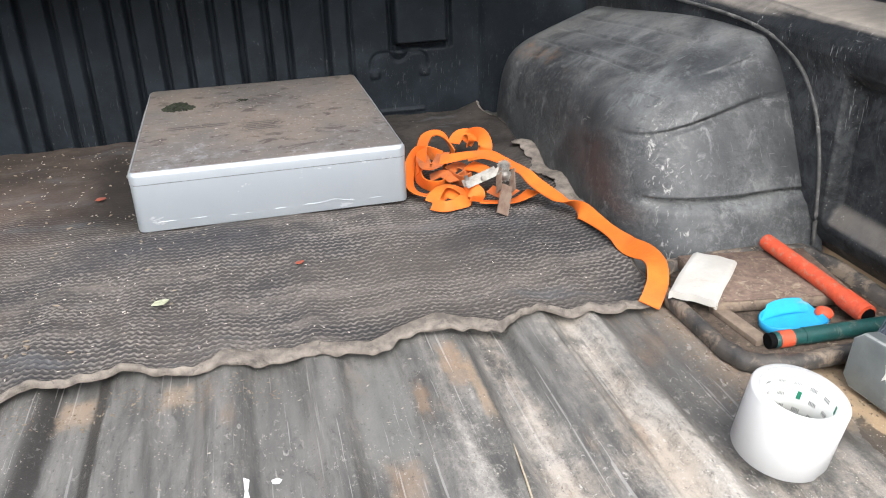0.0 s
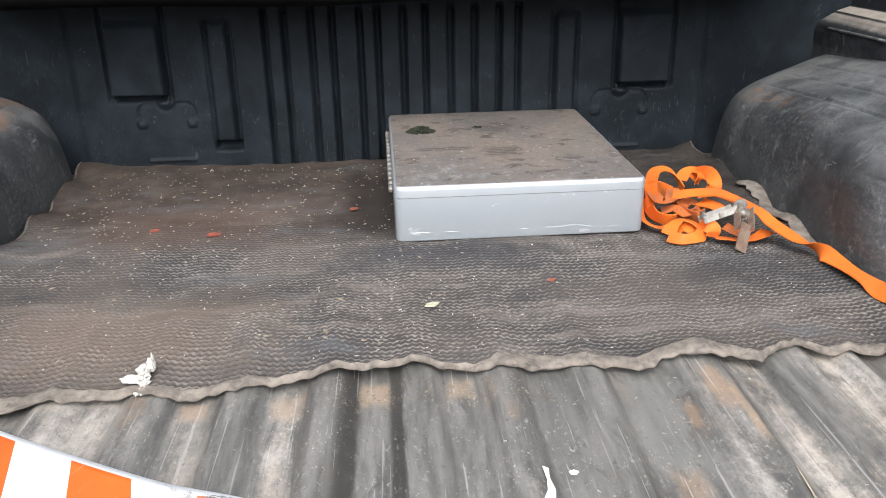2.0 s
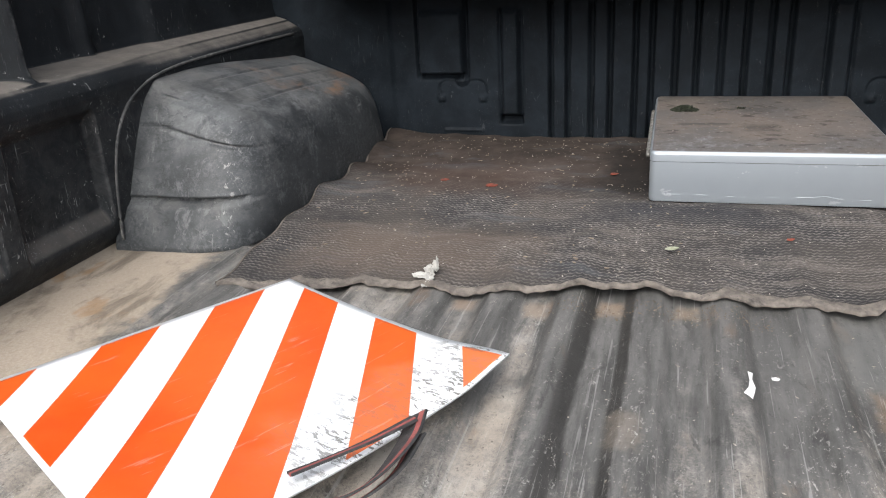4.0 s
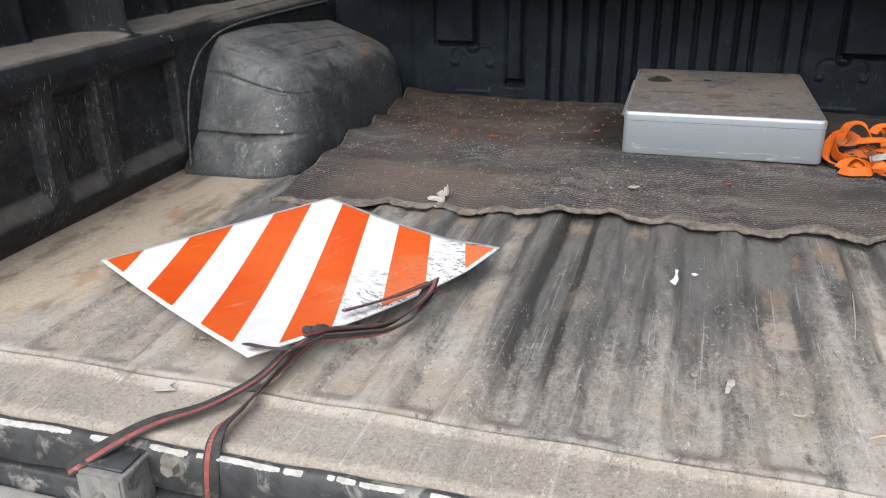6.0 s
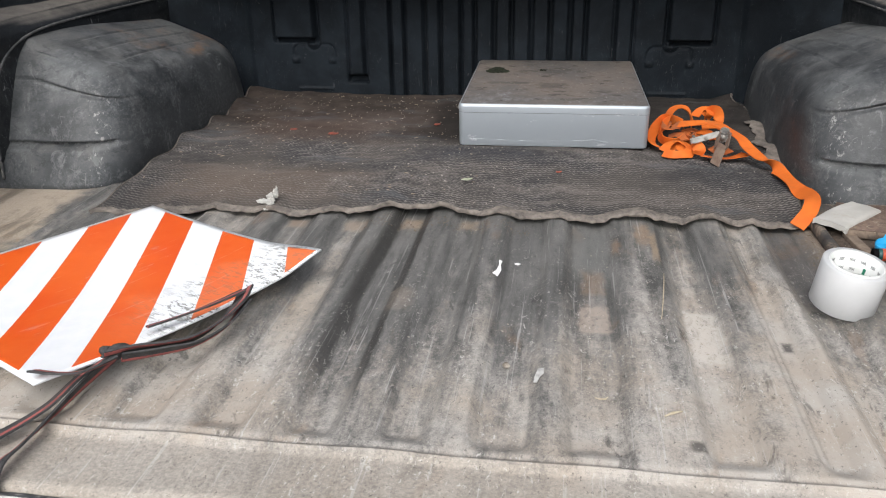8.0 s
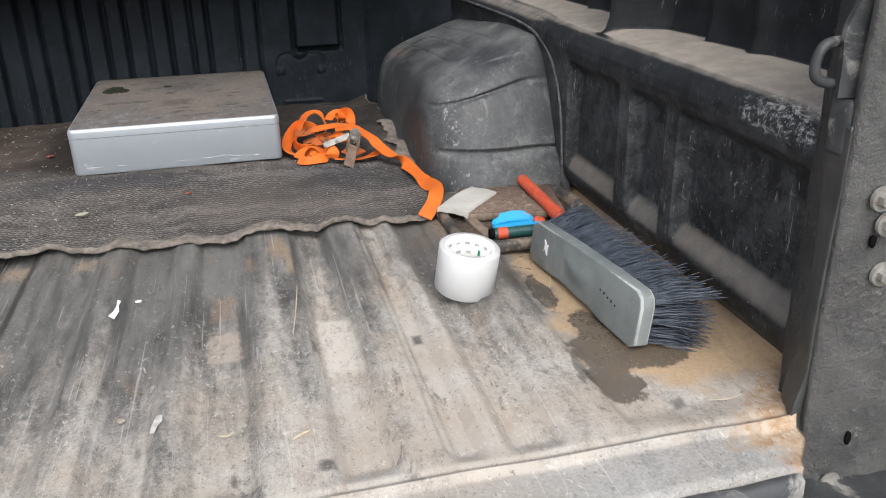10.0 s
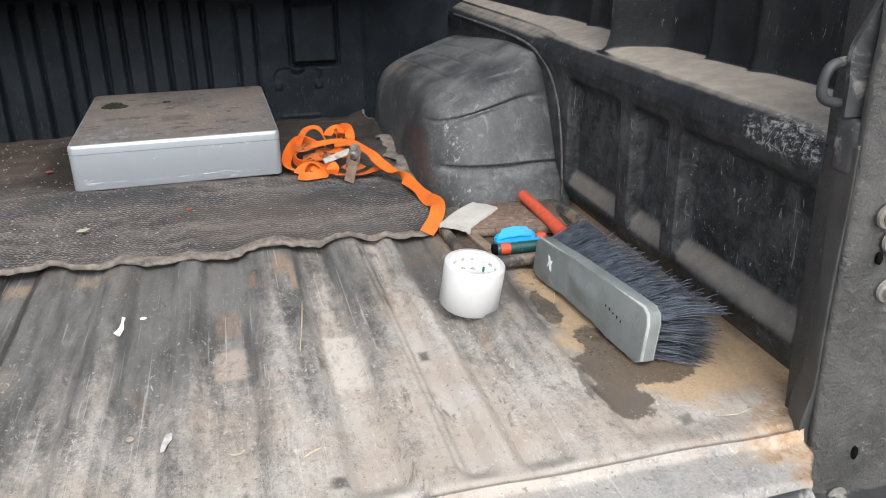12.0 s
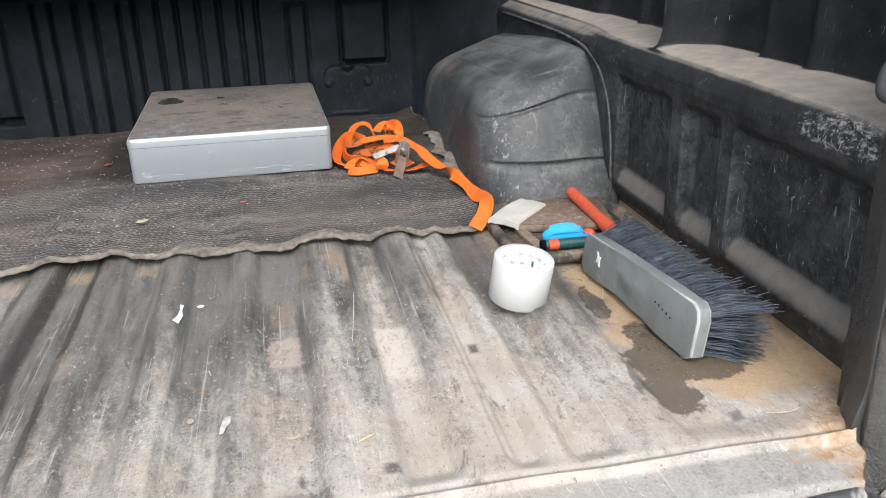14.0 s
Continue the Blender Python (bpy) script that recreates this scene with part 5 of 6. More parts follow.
webbing_loop([(0.410, 1.075, 0.035), (0.424, 1.132, 0.050), (0.443, 1.175, 0.060), (0.462, 1.173, 0.062), (0.471, 1.146, 0.054), (0.475, 1.121, 0.040)], [(-0.6, 0.3, -0.7), (-0.7, 0.4, -0.6), (-0.7, 0.7, -0.1), (-0.7, -0.7, -0.1), (-0.4, -0.4, 0.8), (0.1, -0.5, 0.9)])
webbing_loop([(0.485, 1.163, 0.046), (0.497, 1.173, 0.056), (0.510, 1.165, 0.060), (0.514, 1.144, 0.056), (0.508, 1.149, 0.046)], [(-0.6, 0.8, -0.0), (-0.2, 0.9, 0.3), (0.8, 0.5, 0.3), (0.6, 0.5, -0.7), (0.4, 0.9, 0.2)])
webbing_loop([(0.506, 1.157, 0.046), (0.517, 1.161, 0.058), (0.527, 1.141, 0.062), (0.527, 1.116, 0.052), (0.523, 1.119, 0.038)], [(-0.7, -0.1, 0.7), (-0.6, 0.1, 0.8), (0.5, 0.0, 0.9), (0.8, -0.5, 0.3), (0.4, -0.9, -0.3)])
webbing_loop([(0.404, 0.970, 0.019), (0.420, 0.953, 0.018), (0.443, 0.959, 0.019), (0.454, 0.970, 0.028), (0.442, 0.981, 0.038), (0.425, 0.987, 0.040), (0.411, 0.978, 0.034), (0.404, 0.973, 0.022)], [(0.4, 0.3, 0.9), (0.1, 0.4, 0.9), (-0.4, 0.3, 0.9), (-0.8, -0.4, 0.4), (-0.4, -0.9, 0.2), (0.1, -1.0, 0.2), (0.5, -0.9, 0.1), (0.8, -0.6, -0.2)])
webbing_loop([(0.419, 0.985, 0.024), (0.431, 0.982, 0.032), (0.442, 0.970, 0.028)], [(0.0, 1.0, 0.3), (0.4, 0.8, 0.5), (0.7, 0.7, 0.1)])
webbing_loop([(0.456, 0.986, 0.026), (0.462, 0.972, 0.036), (0.471, 0.963, 0.030), (0.467, 0.964, 0.020)], [(0.1, 0.6, 0.8), (0.5, 0.4, 0.8), (1.0, 0.3, 0.2), (0.9, 0.4, -0.3)])
webbing_loop([(0.476, 0.968, 0.017), (0.496, 0.960, 0.017), (0.518, 0.954, 0.017), (0.542, 0.966, 0.017), (0.561, 0.978, 0.020)], [(0.4, 0.9, -0.2), (0.3, 0.9, -0.2), (-0.1, 1.0, -0.2), (-0.5, 0.9, -0.2), (-0.5, 0.8, 0.0)])
webbing_loop([(0.482, 1.059, 0.042), (0.495, 1.024, 0.046), (0.504, 1.008, 0.038)], [(0.8, 0.4, 0.4), (0.9, 0.4, 0.1), (0.8, 0.5, -0.1)])
webbing_loop([(0.492, 1.102, 0.040), (0.521, 1.097, 0.044), (0.537, 1.063, 0.044), (0.546, 1.040, 0.042)], [(0.1, 1.0, 0.2), (0.6, 0.7, 0.3), (0.9, 0.4, 0.0), (0.9, 0.4, -0.0)])
webbing_loop([(0.426, 1.149, 0.040), (0.417, 1.066, 0.046), (0.433, 1.062, 0.048), (0.458, 1.121, 0.046)], [(1.0, -0.1, -0.1), (1.0, 0.1, 0.2), (0.8, -0.6, 0.0), (0.9, -0.4, 0.1)], grimy=True)
webbing_loop([(0.451, 1.063, 0.035), (0.470, 1.068, 0.040), (0.475, 1.041, 0.036), (0.462, 1.040, 0.030)], [(-0.3, 0.9, 0.4), (0.7, 0.7, 0.2), (0.7, 0.1, -0.7), (0.3, 0.6, -0.8)], grimy=True)
webbing_loop([(0.421, 1.061, 0.028), (0.441, 1.056, 0.034), (0.452, 1.028, 0.030)], [(0.2, 1.0, 0.2), (0.7, 0.7, 0.3), (0.9, 0.4, -0.1)], grimy=True)
webbing_loop([(0.453, 1.103, 0.030), (0.454, 1.057, 0.028), (0.466, 1.024, 0.030), (0.479, 1.027, 0.034)], [(0.3, -0.0, 1.0), (-0.1, -0.0, 1.0), (-0.4, -0.1, 0.9), (-0.2, -0.4, 0.9)], grimy=True)
webbing_loop([(0.494, 0.981, 0.030), (0.510, 0.968, 0.024), (0.531, 0.976, 0.028)], [(0.7, 0.7, 0.2), (0.1, 1.0, 0.2), (-0.4, 0.9, 0.1)], grimy=True)
bm = bmesh.new()
TAIL = [((0.440, 1.070, 0.052), (0.3, 1, 0.3)), ((0.500, 1.042, 0.063), (0.4, 1, 0.1)), ((0.546, 0.996, 0.050), (0.7, 0.7, 0.0)), ((0.560, 0.965, 0.038), (0.85, 0.5, 0.1)), ((0.574, 0.920, 0.031), (0.9, 0.4, 0.0)), ((0.583, 0.891, 0.029), (0.6, 0.6, -0.4)), ((0.588, 0.871, 0.030), (0.0, 0.5, -0.8)), ((0.593, 0.851, 0.029), (-0.8, 0.0, -0.4)), ((0.600, 0.812, 0.027), (-1, -0.2, 0.0)), ((0.6045, 0.776, 0.027), (-1, -0.3, -0.1)), ((0.607, 0.748, 0.025), (-0.6, -0.2, -0.7)), ((0.611, 0.722, 0.029), (-0.7, 0.0, -0.7)), ((0.611, 0.697, 0.033), (-0.95, 0.2, -0.3)), ((0.606, 0.672, 0.034), (-1.0, 0.3, -0.05)), ((0.597, 0.650, 0.026), (-1.0, 0.35, 0.05)), ((0.586, 0.636, 0.018), (-1.0, 0.4, 0.1)), ((0.575, 0.626, 0.009), (-1.0, 0.4, 0.1))]
ribbon(bm, [p for p, q in TAIL], [q for p, q in TAIL], 0.0245, 0.0016, 10, 6)
sharp(part("webbing_tail", bm, M_ORANGE, strap, "orange strap end folded over the mat edge"), 45)


def bar(bm, a, b, across, wide, thick):
    """A flat bar from a to b, lying along across."""
    ribbon(bm, [a, tuple((np.array(a) + np.array(b)) / 2), b], [across] * 3, wide, thick, 3)


def ratchet():
    ob = thing("ratchet_buckle", "worn zinc steel ratchet buckle with rusty handle", "buckle")
    for dy, dz in ((0.0, 0.0), (0.022, -0.006)):
        bm = bmesh.new()
        bar(bm, (0.455, 0.968 + dy, 0.045 + dz), (0.506, 0.971 + dy, 0.061 + dz), (-0.3, 0.3, 0.9), 0.0105, 0.0022)
        sharp(part("side_plate", bm, M_STEEL, ob, "pale zinc side plate"), 45)
    bm = bmesh.new()
    bar(bm, (0.507, 0.936, 0.050), (0.492, 0.914, 0.016), (0.9, 0.25, -0.35), 0.020, 0.0020)
    sharp(part("handle_grip", bm, M_RUSTY, ob, "rusty brown flat handle plate"), 45)
    for k in (-0.009, 0.009):
        bm = bmesh.new()
        bar(bm, (0.514 + k, 0.968 - 0.4 * k, 0.062), (0.504 + k, 0.934 - 0.4 * k, 0.042), (0.5, 0.3, 0.9), 0.012, 0.0020)
        sharp(part("handle_arm", bm, M_RUSTY, ob), 45)
    for p in ((0.4565, 0.9655, 0.0455), (0.480, 0.9668, 0.053)):
        bm = bmesh.new()
        bolt(bm, pose(*p, 65, 0, 10), 0.0026, 0.002)
        part("rivet", bm, M_STEEL, ob, shade=False)
    bm = bmesh.new()
    tube(bm, [(0.510, 0.958, 0.056), (0.520, 0.996, 0.060)], 0.0060, 14)
    part("spool", bm, M_STEEL, ob)
    for p in ((0.5105, 0.961, 0.0562), (0.519, 0.991, 0.0595)):
        axis = Vector((0.014, 0.044, 0.006)).normalized()
        m = Matrix.Translation(p) @ axis.to_track_quat("Z", "Y").to_matrix().to_4x4()
        bm = bmesh.new()
        n = 13
        a, b = [], []
        for k in range(2 * n):
            r = 0.0110 if k % 2 else 0.0088
            q = (r * math.cos(math.pi * k / n), r * math.sin(math.pi * k / n))
            a.append(bm.verts.new(m @ Vector((*q, -0.001))))
            b.append(bm.verts.new(m @ Vector((*q, 0.001))))
        for k in range(2 * n):
            j = (k + 1) % (2 * n)
            bm.faces.new((a[k], a[j], b[j], b[k]))
        bm.faces.new(a[::-1])
        bm.faces.new(b)
        part("gear_wheel", bm, M_STEEL, ob, shade=False)
    bm = bmesh.new()
    tube(bm, [(0.459, 0.967, 0.0455), (0.460, 0.990, 0.049)], 0.0035, 12)
    part("pin", bm, M_STEEL, ob)


ratchet()


# ---- striped plate ----
def warning_plate():
    ob = thing("warning_plate", "square red and white striped aluminium plate, bent corner", "sign")
    N, Rr, L, Ff = (np.array(p) for p in ((-0.326, 0.020, 0.034), (-0.124, 0.388, 0.028), (-0.710, 0.256, 0.006), (-0.482, 0.590, 0.012)))
    n = 40
    s = np.linspace(0, 1, n)
    U, V = np.meshgrid(s, s)
    P = (N * ((1 - U) * (1 - V))[..., None] + Rr * (U * (1 - V))[..., None] + L * ((1 - U) * V)[..., None] + Ff * (U * V)[..., None])
    # the plate sags between its raised near edge and the far corner, and the corner flips up
    P[..., 2] += -0.012 * np.sin(math.pi * U) * (1 - V) - 0.006 * np.sin(math.pi * V) + 0.008 * smooth(0.82, 1.0, U - 0.6 * V) + 0.004
    P[..., 2] = np.maximum(P[..., 2], 0.0045)
    v, f = sheet(P[..., 0], P[..., 1], P[..., 2], 0.0028)
    me_ob = mesh_part("plate", v, f, M_SIGN, ob)
    me = me_ob.data
    uv = me.uv_layers.new(name="UVMap")
    flat = np.stack([U.ravel(), V.ravel()], 1)
    for loop in me.loops:
        k = loop.vertex_index
        uv.data[loop.index].uv = flat[k] if k < n * n else (0.005, 0.005)
    return ob


warning_plate()


def dark_strap():
    ob = thing("tie_strap", "grey webbing tie strap with faded red stripe", "strap")
    runs = [
        ([(-0.284, 0.100, 0.030), (-0.298, 0.055, 0.026), (-0.314, 0.012, 0.014), (-0.345, -0.040, 0.008), (-0.382, -0.078, 0.006), (-0.412, -0.108, -0.004), (-0.446, -0.142, -0.022)], [(1, -0.6, 0.3), (1, -0.6, 0.5), (1, -0.6, 0.4), (1, -0.6, 0.2), (1, -0.6, 0), (1, -0.6, -0.1), (1, -0.6, -0.1)], 0.020, 0.005),
        ([(-0.280, 0.098, 0.028), (-0.292, 0.052, 0.020), (-0.303, 0.008, 0.010), (-0.306, -0.040, 0.008), (-0.306, -0.078, 0.010), (-0.306, -0.100, -0.014), (-0.309, -0.106, -0.070), (-0.311, -0.110, -0.14)], [(0.3, 0.2, 1), (0.4, 0, 1), (0.6, 0, 0.9), (0.8, 0.2, 0.6), (1, 0.2, 0.4), (1, 0.6, 0), (0.7, 1, 0), (0.6, 1, 0)], 0.016, -0.004),
        ([(-0.285, 0.086, 0.032), (-0.262, 0.108, 0.032), (-0.238, 0.126, 0.029), (-0.214, 0.146, 0.026), (-0.196, 0.180, 0.027), (-0.186, 0.228, 0.032), (-0.188, 0.262, 0.036)], [(0.4, -0.4, 1), (0.5, -0.5, 0.8), (0.5, -0.6, 0.7), (0.6, -0.5, 0.7), (0.7, -0.3, 0.7), (0.8, -0.2, 0.5), (0.8, 0, 0.5)], 0.026, 0.008),
        ([(-0.270, 0.096, 0.028), (-0.230, 0.124, 0.024), (-0.204, 0.150, 0.021), (-0.184, 0.190, 0.024), (-0.178, 0.236, 0.031)], [(0.5, -0.4, 0.8), (0.5, -0.5, 0.8), (0.6, -0.5, 0.7), (0.7, -0.3, 0.7), (0.8, 0, 0.6)], 0.020, -0.006),
        ([(-0.186, 0.250, 0.040), (-0.214, 0.216, 0.036), (-0.238, 0.190, 0.034), (-0.268, 0.154, 0.035)], [(0.8, -0.6, 0.2), (0.6, -0.8, 0.3), (0.5, -0.8, 0.4), (0.5, -0.8, 0.3)], 0.012, 0.002),
        ([(-0.262, 0.072, 0.042), (-0.284, 0.044, 0.041), (-0.309, 0.036, 0.042), (-0.335, 0.036, 0.043)], [(0.5, -0.6, 0.6), (0.4, -0.8, 0.5), (0.1, -0.9, 0.5), (0.0, -0.9, 0.5)], 0.022, -0.003),
    ]
    for pts, sides, wide, shift in runs:
        bm = bmesh.new()
        ribbon(bm, pts, sides, wide, 0.0022, 8)
        web = sharp(part("webbing", bm, M_GREY, ob), 45)
        bm = bmesh.new()
        ribbon(bm, [tuple(np.array(p) + shift * np.array(q) / np.linalg.norm(q)) for p, q in zip(pts, sides)], sides, min(0.0062, 0.28 * wide), 0.0030, 8)
        sharp(part("stripe", bm, M_STRIPE, web, "faded red woven stripe"), 45)
    bm = bmesh.new()
    knot = spline([(-0.290, 0.092, 0.026), (-0.277, 0.098, 0.038), (-0.272, 0.110, 0.032), (-0.284, 0.114, 0.026), (-0.294, 0.102, 0.032), (-0.284, 0.092, 0.038)], 8)
    tube(bm, knot, 0.0052, 8)
    part("knot", bm, M_GREY, ob)


dark_strap()


# ---- tape roll ----
def tape_roll():
    ob = thing("tape_roll", "white packing tape roll with printed card core", "tape", (0.572, 0.374, -0.002), 20)
    ob.matrix_basis = pose(0.572, 0.377, 0.0012, 7, 6, 0)
    R, r, H, n = 0.0405, 0.0322, 0.062, 64

    def ring(profile, name, material, label=""):
        bm = bmesh.new()
        rows = [[bm.verts.new((q * math.cos(2 * math.pi * k / n), q * math.sin(2 * math.pi * k / n), z)) for k in range(n)] for q, z in profile]
        for A, B in zip(rows, rows[1:]):
            for k in range(n):
                bm.faces.new((A[k], A[(k + 1) % n], B[(k + 1) % n], B[k]))
        return part(name, bm, material, ob, label)

    sharp(ring([(r + 0.001, 0.0005), (R - 0.0015, 0.0), (R, 0.0015), (R, H - 0.0015), (R - 0.0015, H), (r + 0.001, H - 0.0005)], "tape_body", M_TAPE), 60)
    core = ring([(r + 0.001, 0.0), (r - 0.0015, 0.0), (r - 0.0015, H + 0.0008), (r + 0.001, H + 0.0008), (r + 0.001, H - 0.001)], "core", M_CORE, "white card core with green and grey print")
    rng = random.Random(3)
    for k in range(14):
        a0 = 2 * math.pi * k / 14 + 0.1
        for row in range(4):
            z0 = 0.008 + 0.0135 * row
            green = (3 * k + 2 * row) % 7 == 0
            for j in range(1 if green else 5):
                w = 0.12 if green else 0.026
                a, h = a0 + j * 0.045 + 0.09 * row, 0.0085 if green else 0.0042
                bm = bmesh.new()
                q = r - 0.0018
                vs = [bm.verts.new((q * math.cos(b), q * math.sin(b), z)) for b, z in ((a, z0), (a + w, z0), (a + w, z0 + h), (a, z0 + h))]
                bm.faces.new(vs)
                part("print_mark", bm, M_INKG if green else M_INKK, core, shade=False)


tape_roll()


# ---- broom head ----
def broom():
    ob = thing("broom_head", "grey plastic broom head with dark blue bristles", "broom")
    A, B = Vector((0.690, 0.452, -0.004)), Vector((0.714, 0.164, -0.004))
    along = (B - A).normalized()
    out = Vector((0, 0, 1)).cross(along)
    out = out if out.x > 0 else -out
    L = (B - A).length
    up = (Vector((0, 0, 1)) + 0.12 * out).normalized()
    out = (out - up * out.dot(up)).normalized()
    frame_m = Matrix(((along.x, out.x, up.x, A.x), (along.y, out.y, up.y, A.y), (along.z, out.z, up.z, A.z), (0, 0, 0, 1)))
    bm = bmesh.new()
    # plate outline: long bar, rounded ends, low notch at the socket
    top = [(0.0, 0.052), (0.010, 0.062), (0.10, 0.067), (0.20, 0.071), (L - 0.014, 0.074), (L - 0.004, 0.068), (L, 0.056)]
    low = [(L, 0.010), (L - 0.012, 0.002), (L - 0.08, 0.004), (0.175, 0.006), (0.155, 0.011), (0.120, 0.013), (0.095, 0.009), (0.06, 0.005), (0.010, 0.003), (0.0, 0.012)]
    ring = top + low
    a = [bm.verts.new((x, 0.0, z)) for x, z in ring]
    b = [bm.verts.new((x, 0.020, z)) for x, z in ring]
    for k in range(len(ring)):
        j = (k + 1) % len(ring)
        bm.faces.new((a[k], a[j], b[j], b[k]))
    front, back = bm.faces.new(a[::-1]), bm.faces.new(b)
    es = list({e for e in front.edges} | {e for e in back.edges})
    bmesh.ops.bevel(bm, geom=es, offset=0.0035, segments=3, affect="EDGES", profile=0.5)
    bmesh.ops.transform(bm, matrix=frame_m, verts=bm.verts)
    body = sharp(part("block", bm, M_GREYP, ob), 50)
    body.data.materials.append(M_GREYEDGE)
    for q in body.data.polygons:
        q.material_index = 1 if q.area < 0.0016 and abs(q.normal.dot(out)) < 0.9 and abs(q.normal.dot(out)) > 0.2 else 0
    s = np.linspace(-1, 1, 24)
    U, V = np.meshgrid(s, s)
    swell = 0.0055 * np.exp(-(U / 0.45) ** 2 - (V / 0.55) ** 2) - 0.0006 + 0.0008 * (1 - U ** 4) * (1 - V ** 4)
    q = [frame_m @ Vector((0.138 + 0.056 * u, -d, 0.040 + 0.024 * w)) for u, w, d in zip(U.ravel(), V.ravel(), swell.ravel())]
    v, f = grid(*(np.array([p[k] for p in q]).reshape(U.shape) for k in range(3)))
    mesh_part("socket", v, f, M_GREYP, ob, "smooth bulge of the handle socket")
    bm = bmesh.new()
    ragged = [(0.043, 0.030), (0.047, 0.034), (0.050, 0.029), (0.055, 0.027), (0.053, 0.036), (0.056, 0.043), (0.050, 0.041), (0.046, 0.046), (0.0425, 0.047), (0.045, 0.039)]
    vs = [bm.verts.new(frame_m @ Vector((x, 0.0, z))) for x, z in ragged]
    bm.faces.new(vs)
    got = bmesh.ops.extrude_face_region(bm, geom=list(bm.faces))
    bmesh.ops.translate(bm, vec=-out * 0.0006, verts=[q for q in got["geom"] if isinstance(q, bmesh.types.BMVert)])
    part("label_sticker", bm, M_WHITE, ob, "torn white label remnant", shade=False)
    for k in range(5):
        bm = bmesh.new()
        box(bm, (0.200 + 0.009 * k, -0.0004, 0.040 - 0.0012 * k), (0.2022 + 0.009 * k, 0.0004, 0.0425 + 0.001 * (k % 2) - 0.0012 * k), 0.0, 1, frame_m)
        part("embossed_mark", bm, M_BLACK, ob, shade=False)
    # bristles in tufts, splayed outwards
    rng = random.Random(8)
    verts, faces = [], []
    for i in range(26):
        for j in range(5):
            for _ in range(22):
                u0 = 0.012 + (L - 0.024) * (i + rng.uniform(-0.25, 0.25)) / 25
                h0 = 0.010 + 0.012 * j + rng.uniform(-0.003, 0.003)
                fan = (u0 / L - 0.5) * 0.040 + rng.gauss(0, 0.009)
                rise = (j - 2) * 0.010 + rng.gauss(0, 0.006)
                ln = 0.067 + rng.gauss(0, 0.0030) + 0.006 * u0 / L
                p0 = Vector((u0, 0.017, h0))
                p2 = Vector((u0 + fan, 0.017 + ln, max(0.004, h0 + rise - 0.006)))
                p1 = (p0 + p2) / 2 + Vector((rng.gauss(0, 0.003), 0, rng.gauss(0, 0.003) + 0.002))
                w = 0.00075
                base = len(verts)
                for p, q in ((p0, w), (p1, w), (p2, w * 0.6)):
                    for da, dz in ((q, 0), (-0.5 * q, 0.87 * q), (-0.5 * q, -0.87 * q)):
                        verts.append(frame_m @ (p + Vector((da, 0, dz))))
                for s0 in (0, 3):
                    for c in range(3):
                        faces.append([base + s0 + c, base + s0 + (c + 1) % 3, base + s0 + 3 + (c + 1) % 3, base + s0 + 3 + c])
    tagged(mesh_part("bristles", verts, faces, M_BRISTLE, ob, "splayed stiff dark blue bristles"), kind="stuff")


broom()


# ---- tray with odds and ends beside the arch ----
def tray():
    ob = thing("plastic_tray", "dirty black plastic tray with rounded rim", "tray")
    cx, cy, hx, hy, r = 0.719, 0.595, 0.113, 0.115, 0.05
    n = 80
    ring = []
    for k in range(n):
        a = 2 * math.pi * k / n
        c, s = math.cos(a), math.sin(a)
        ring.append((cx + hx * np.sign(c) * abs(c) ** 0.35, cy + hy * np.sign(s) * abs(s) ** 0.35))
    wall = [(0.004, 0.0), (0.009, 0.003), (0.0085, 0.012), (0.0065, 0.0165), (0.002, 0.0180), (-0.004, 0.0172), (-0.0065, 0.014), (-0.010, 0.005)]
    around = np.array(ring + ring[:1])
    grow = [1 + (o + 0.0009 * np.sin(17 * np.arange(n + 1) * 2 * math.pi / n)) / 0.114 for o, z in wall]
    dent = 0.0009 * np.sin(9 * np.arange(n + 1) * 2 * math.pi / n + 1)
    v, f = grid(np.array([cx + (around[:, 0] - cx) * g for g in grow]), np.array([cy + (around[:, 1] - cy) * g for g in grow]), np.array([0 * dent + z + dent * (z > 0.01) for o, z in wall]))
    mesh_part("rim", v, f, M_TRAY, ob, "worn rounded rim")
    bm = bmesh.new()
    vs = [bm.verts.new((x, y, 0.002)) for x, y in ring]
    bm.faces.new(vs)
    out = bmesh.ops.extrude_face_region(bm, geom=list(bm.faces))
    for q in out["geom"]:
        if isinstance(q, bmesh.types.BMVert):
            q.co.z += 0.004
    part("base", bm, M_SOIL, ob, "tray bottom caked in brown dirt")


tray()


def block(name, label, category, lo, hi, m, material, bevel=0.003, edge=None):
    bm = bmesh.new()
    box(bm, lo, hi, bevel, 2)
    ob = part(name, bm, material)
    ob.matrix_basis = m
    return tagged(ob, label, category)


def plywood():
    ob = thing("plywood_offcut", "weathered brown plywood offcut lying in the tray", "board", (0.722, 0.634, 0.0085), -9)
    bm = bmesh.new()
    box(bm, (-0.080, -0.058, 0.0), (0.080, 0.062, 0.0125), 0.0012, 1)
    part("core_ply", bm, M_PLY, ob, "pale ply edges")
    bm = bmesh.new()
    box(bm, (-0.0795, -0.0572, 0.0127), (0.0795, 0.0615, 0.0145), 0.0008, 1)
    part("face_ply", bm, M_BOARD, ob, "dark weathered face")


plywood()
block("wood_strip", "thin grey wooden strip inside the tray", "wood strip", (-0.008, -0.040, 0), (0.008, 0.040, 0.007), pose(0.646, 0.560, 0.0062, 0, 0, 6), M_PLY, 0.0008)


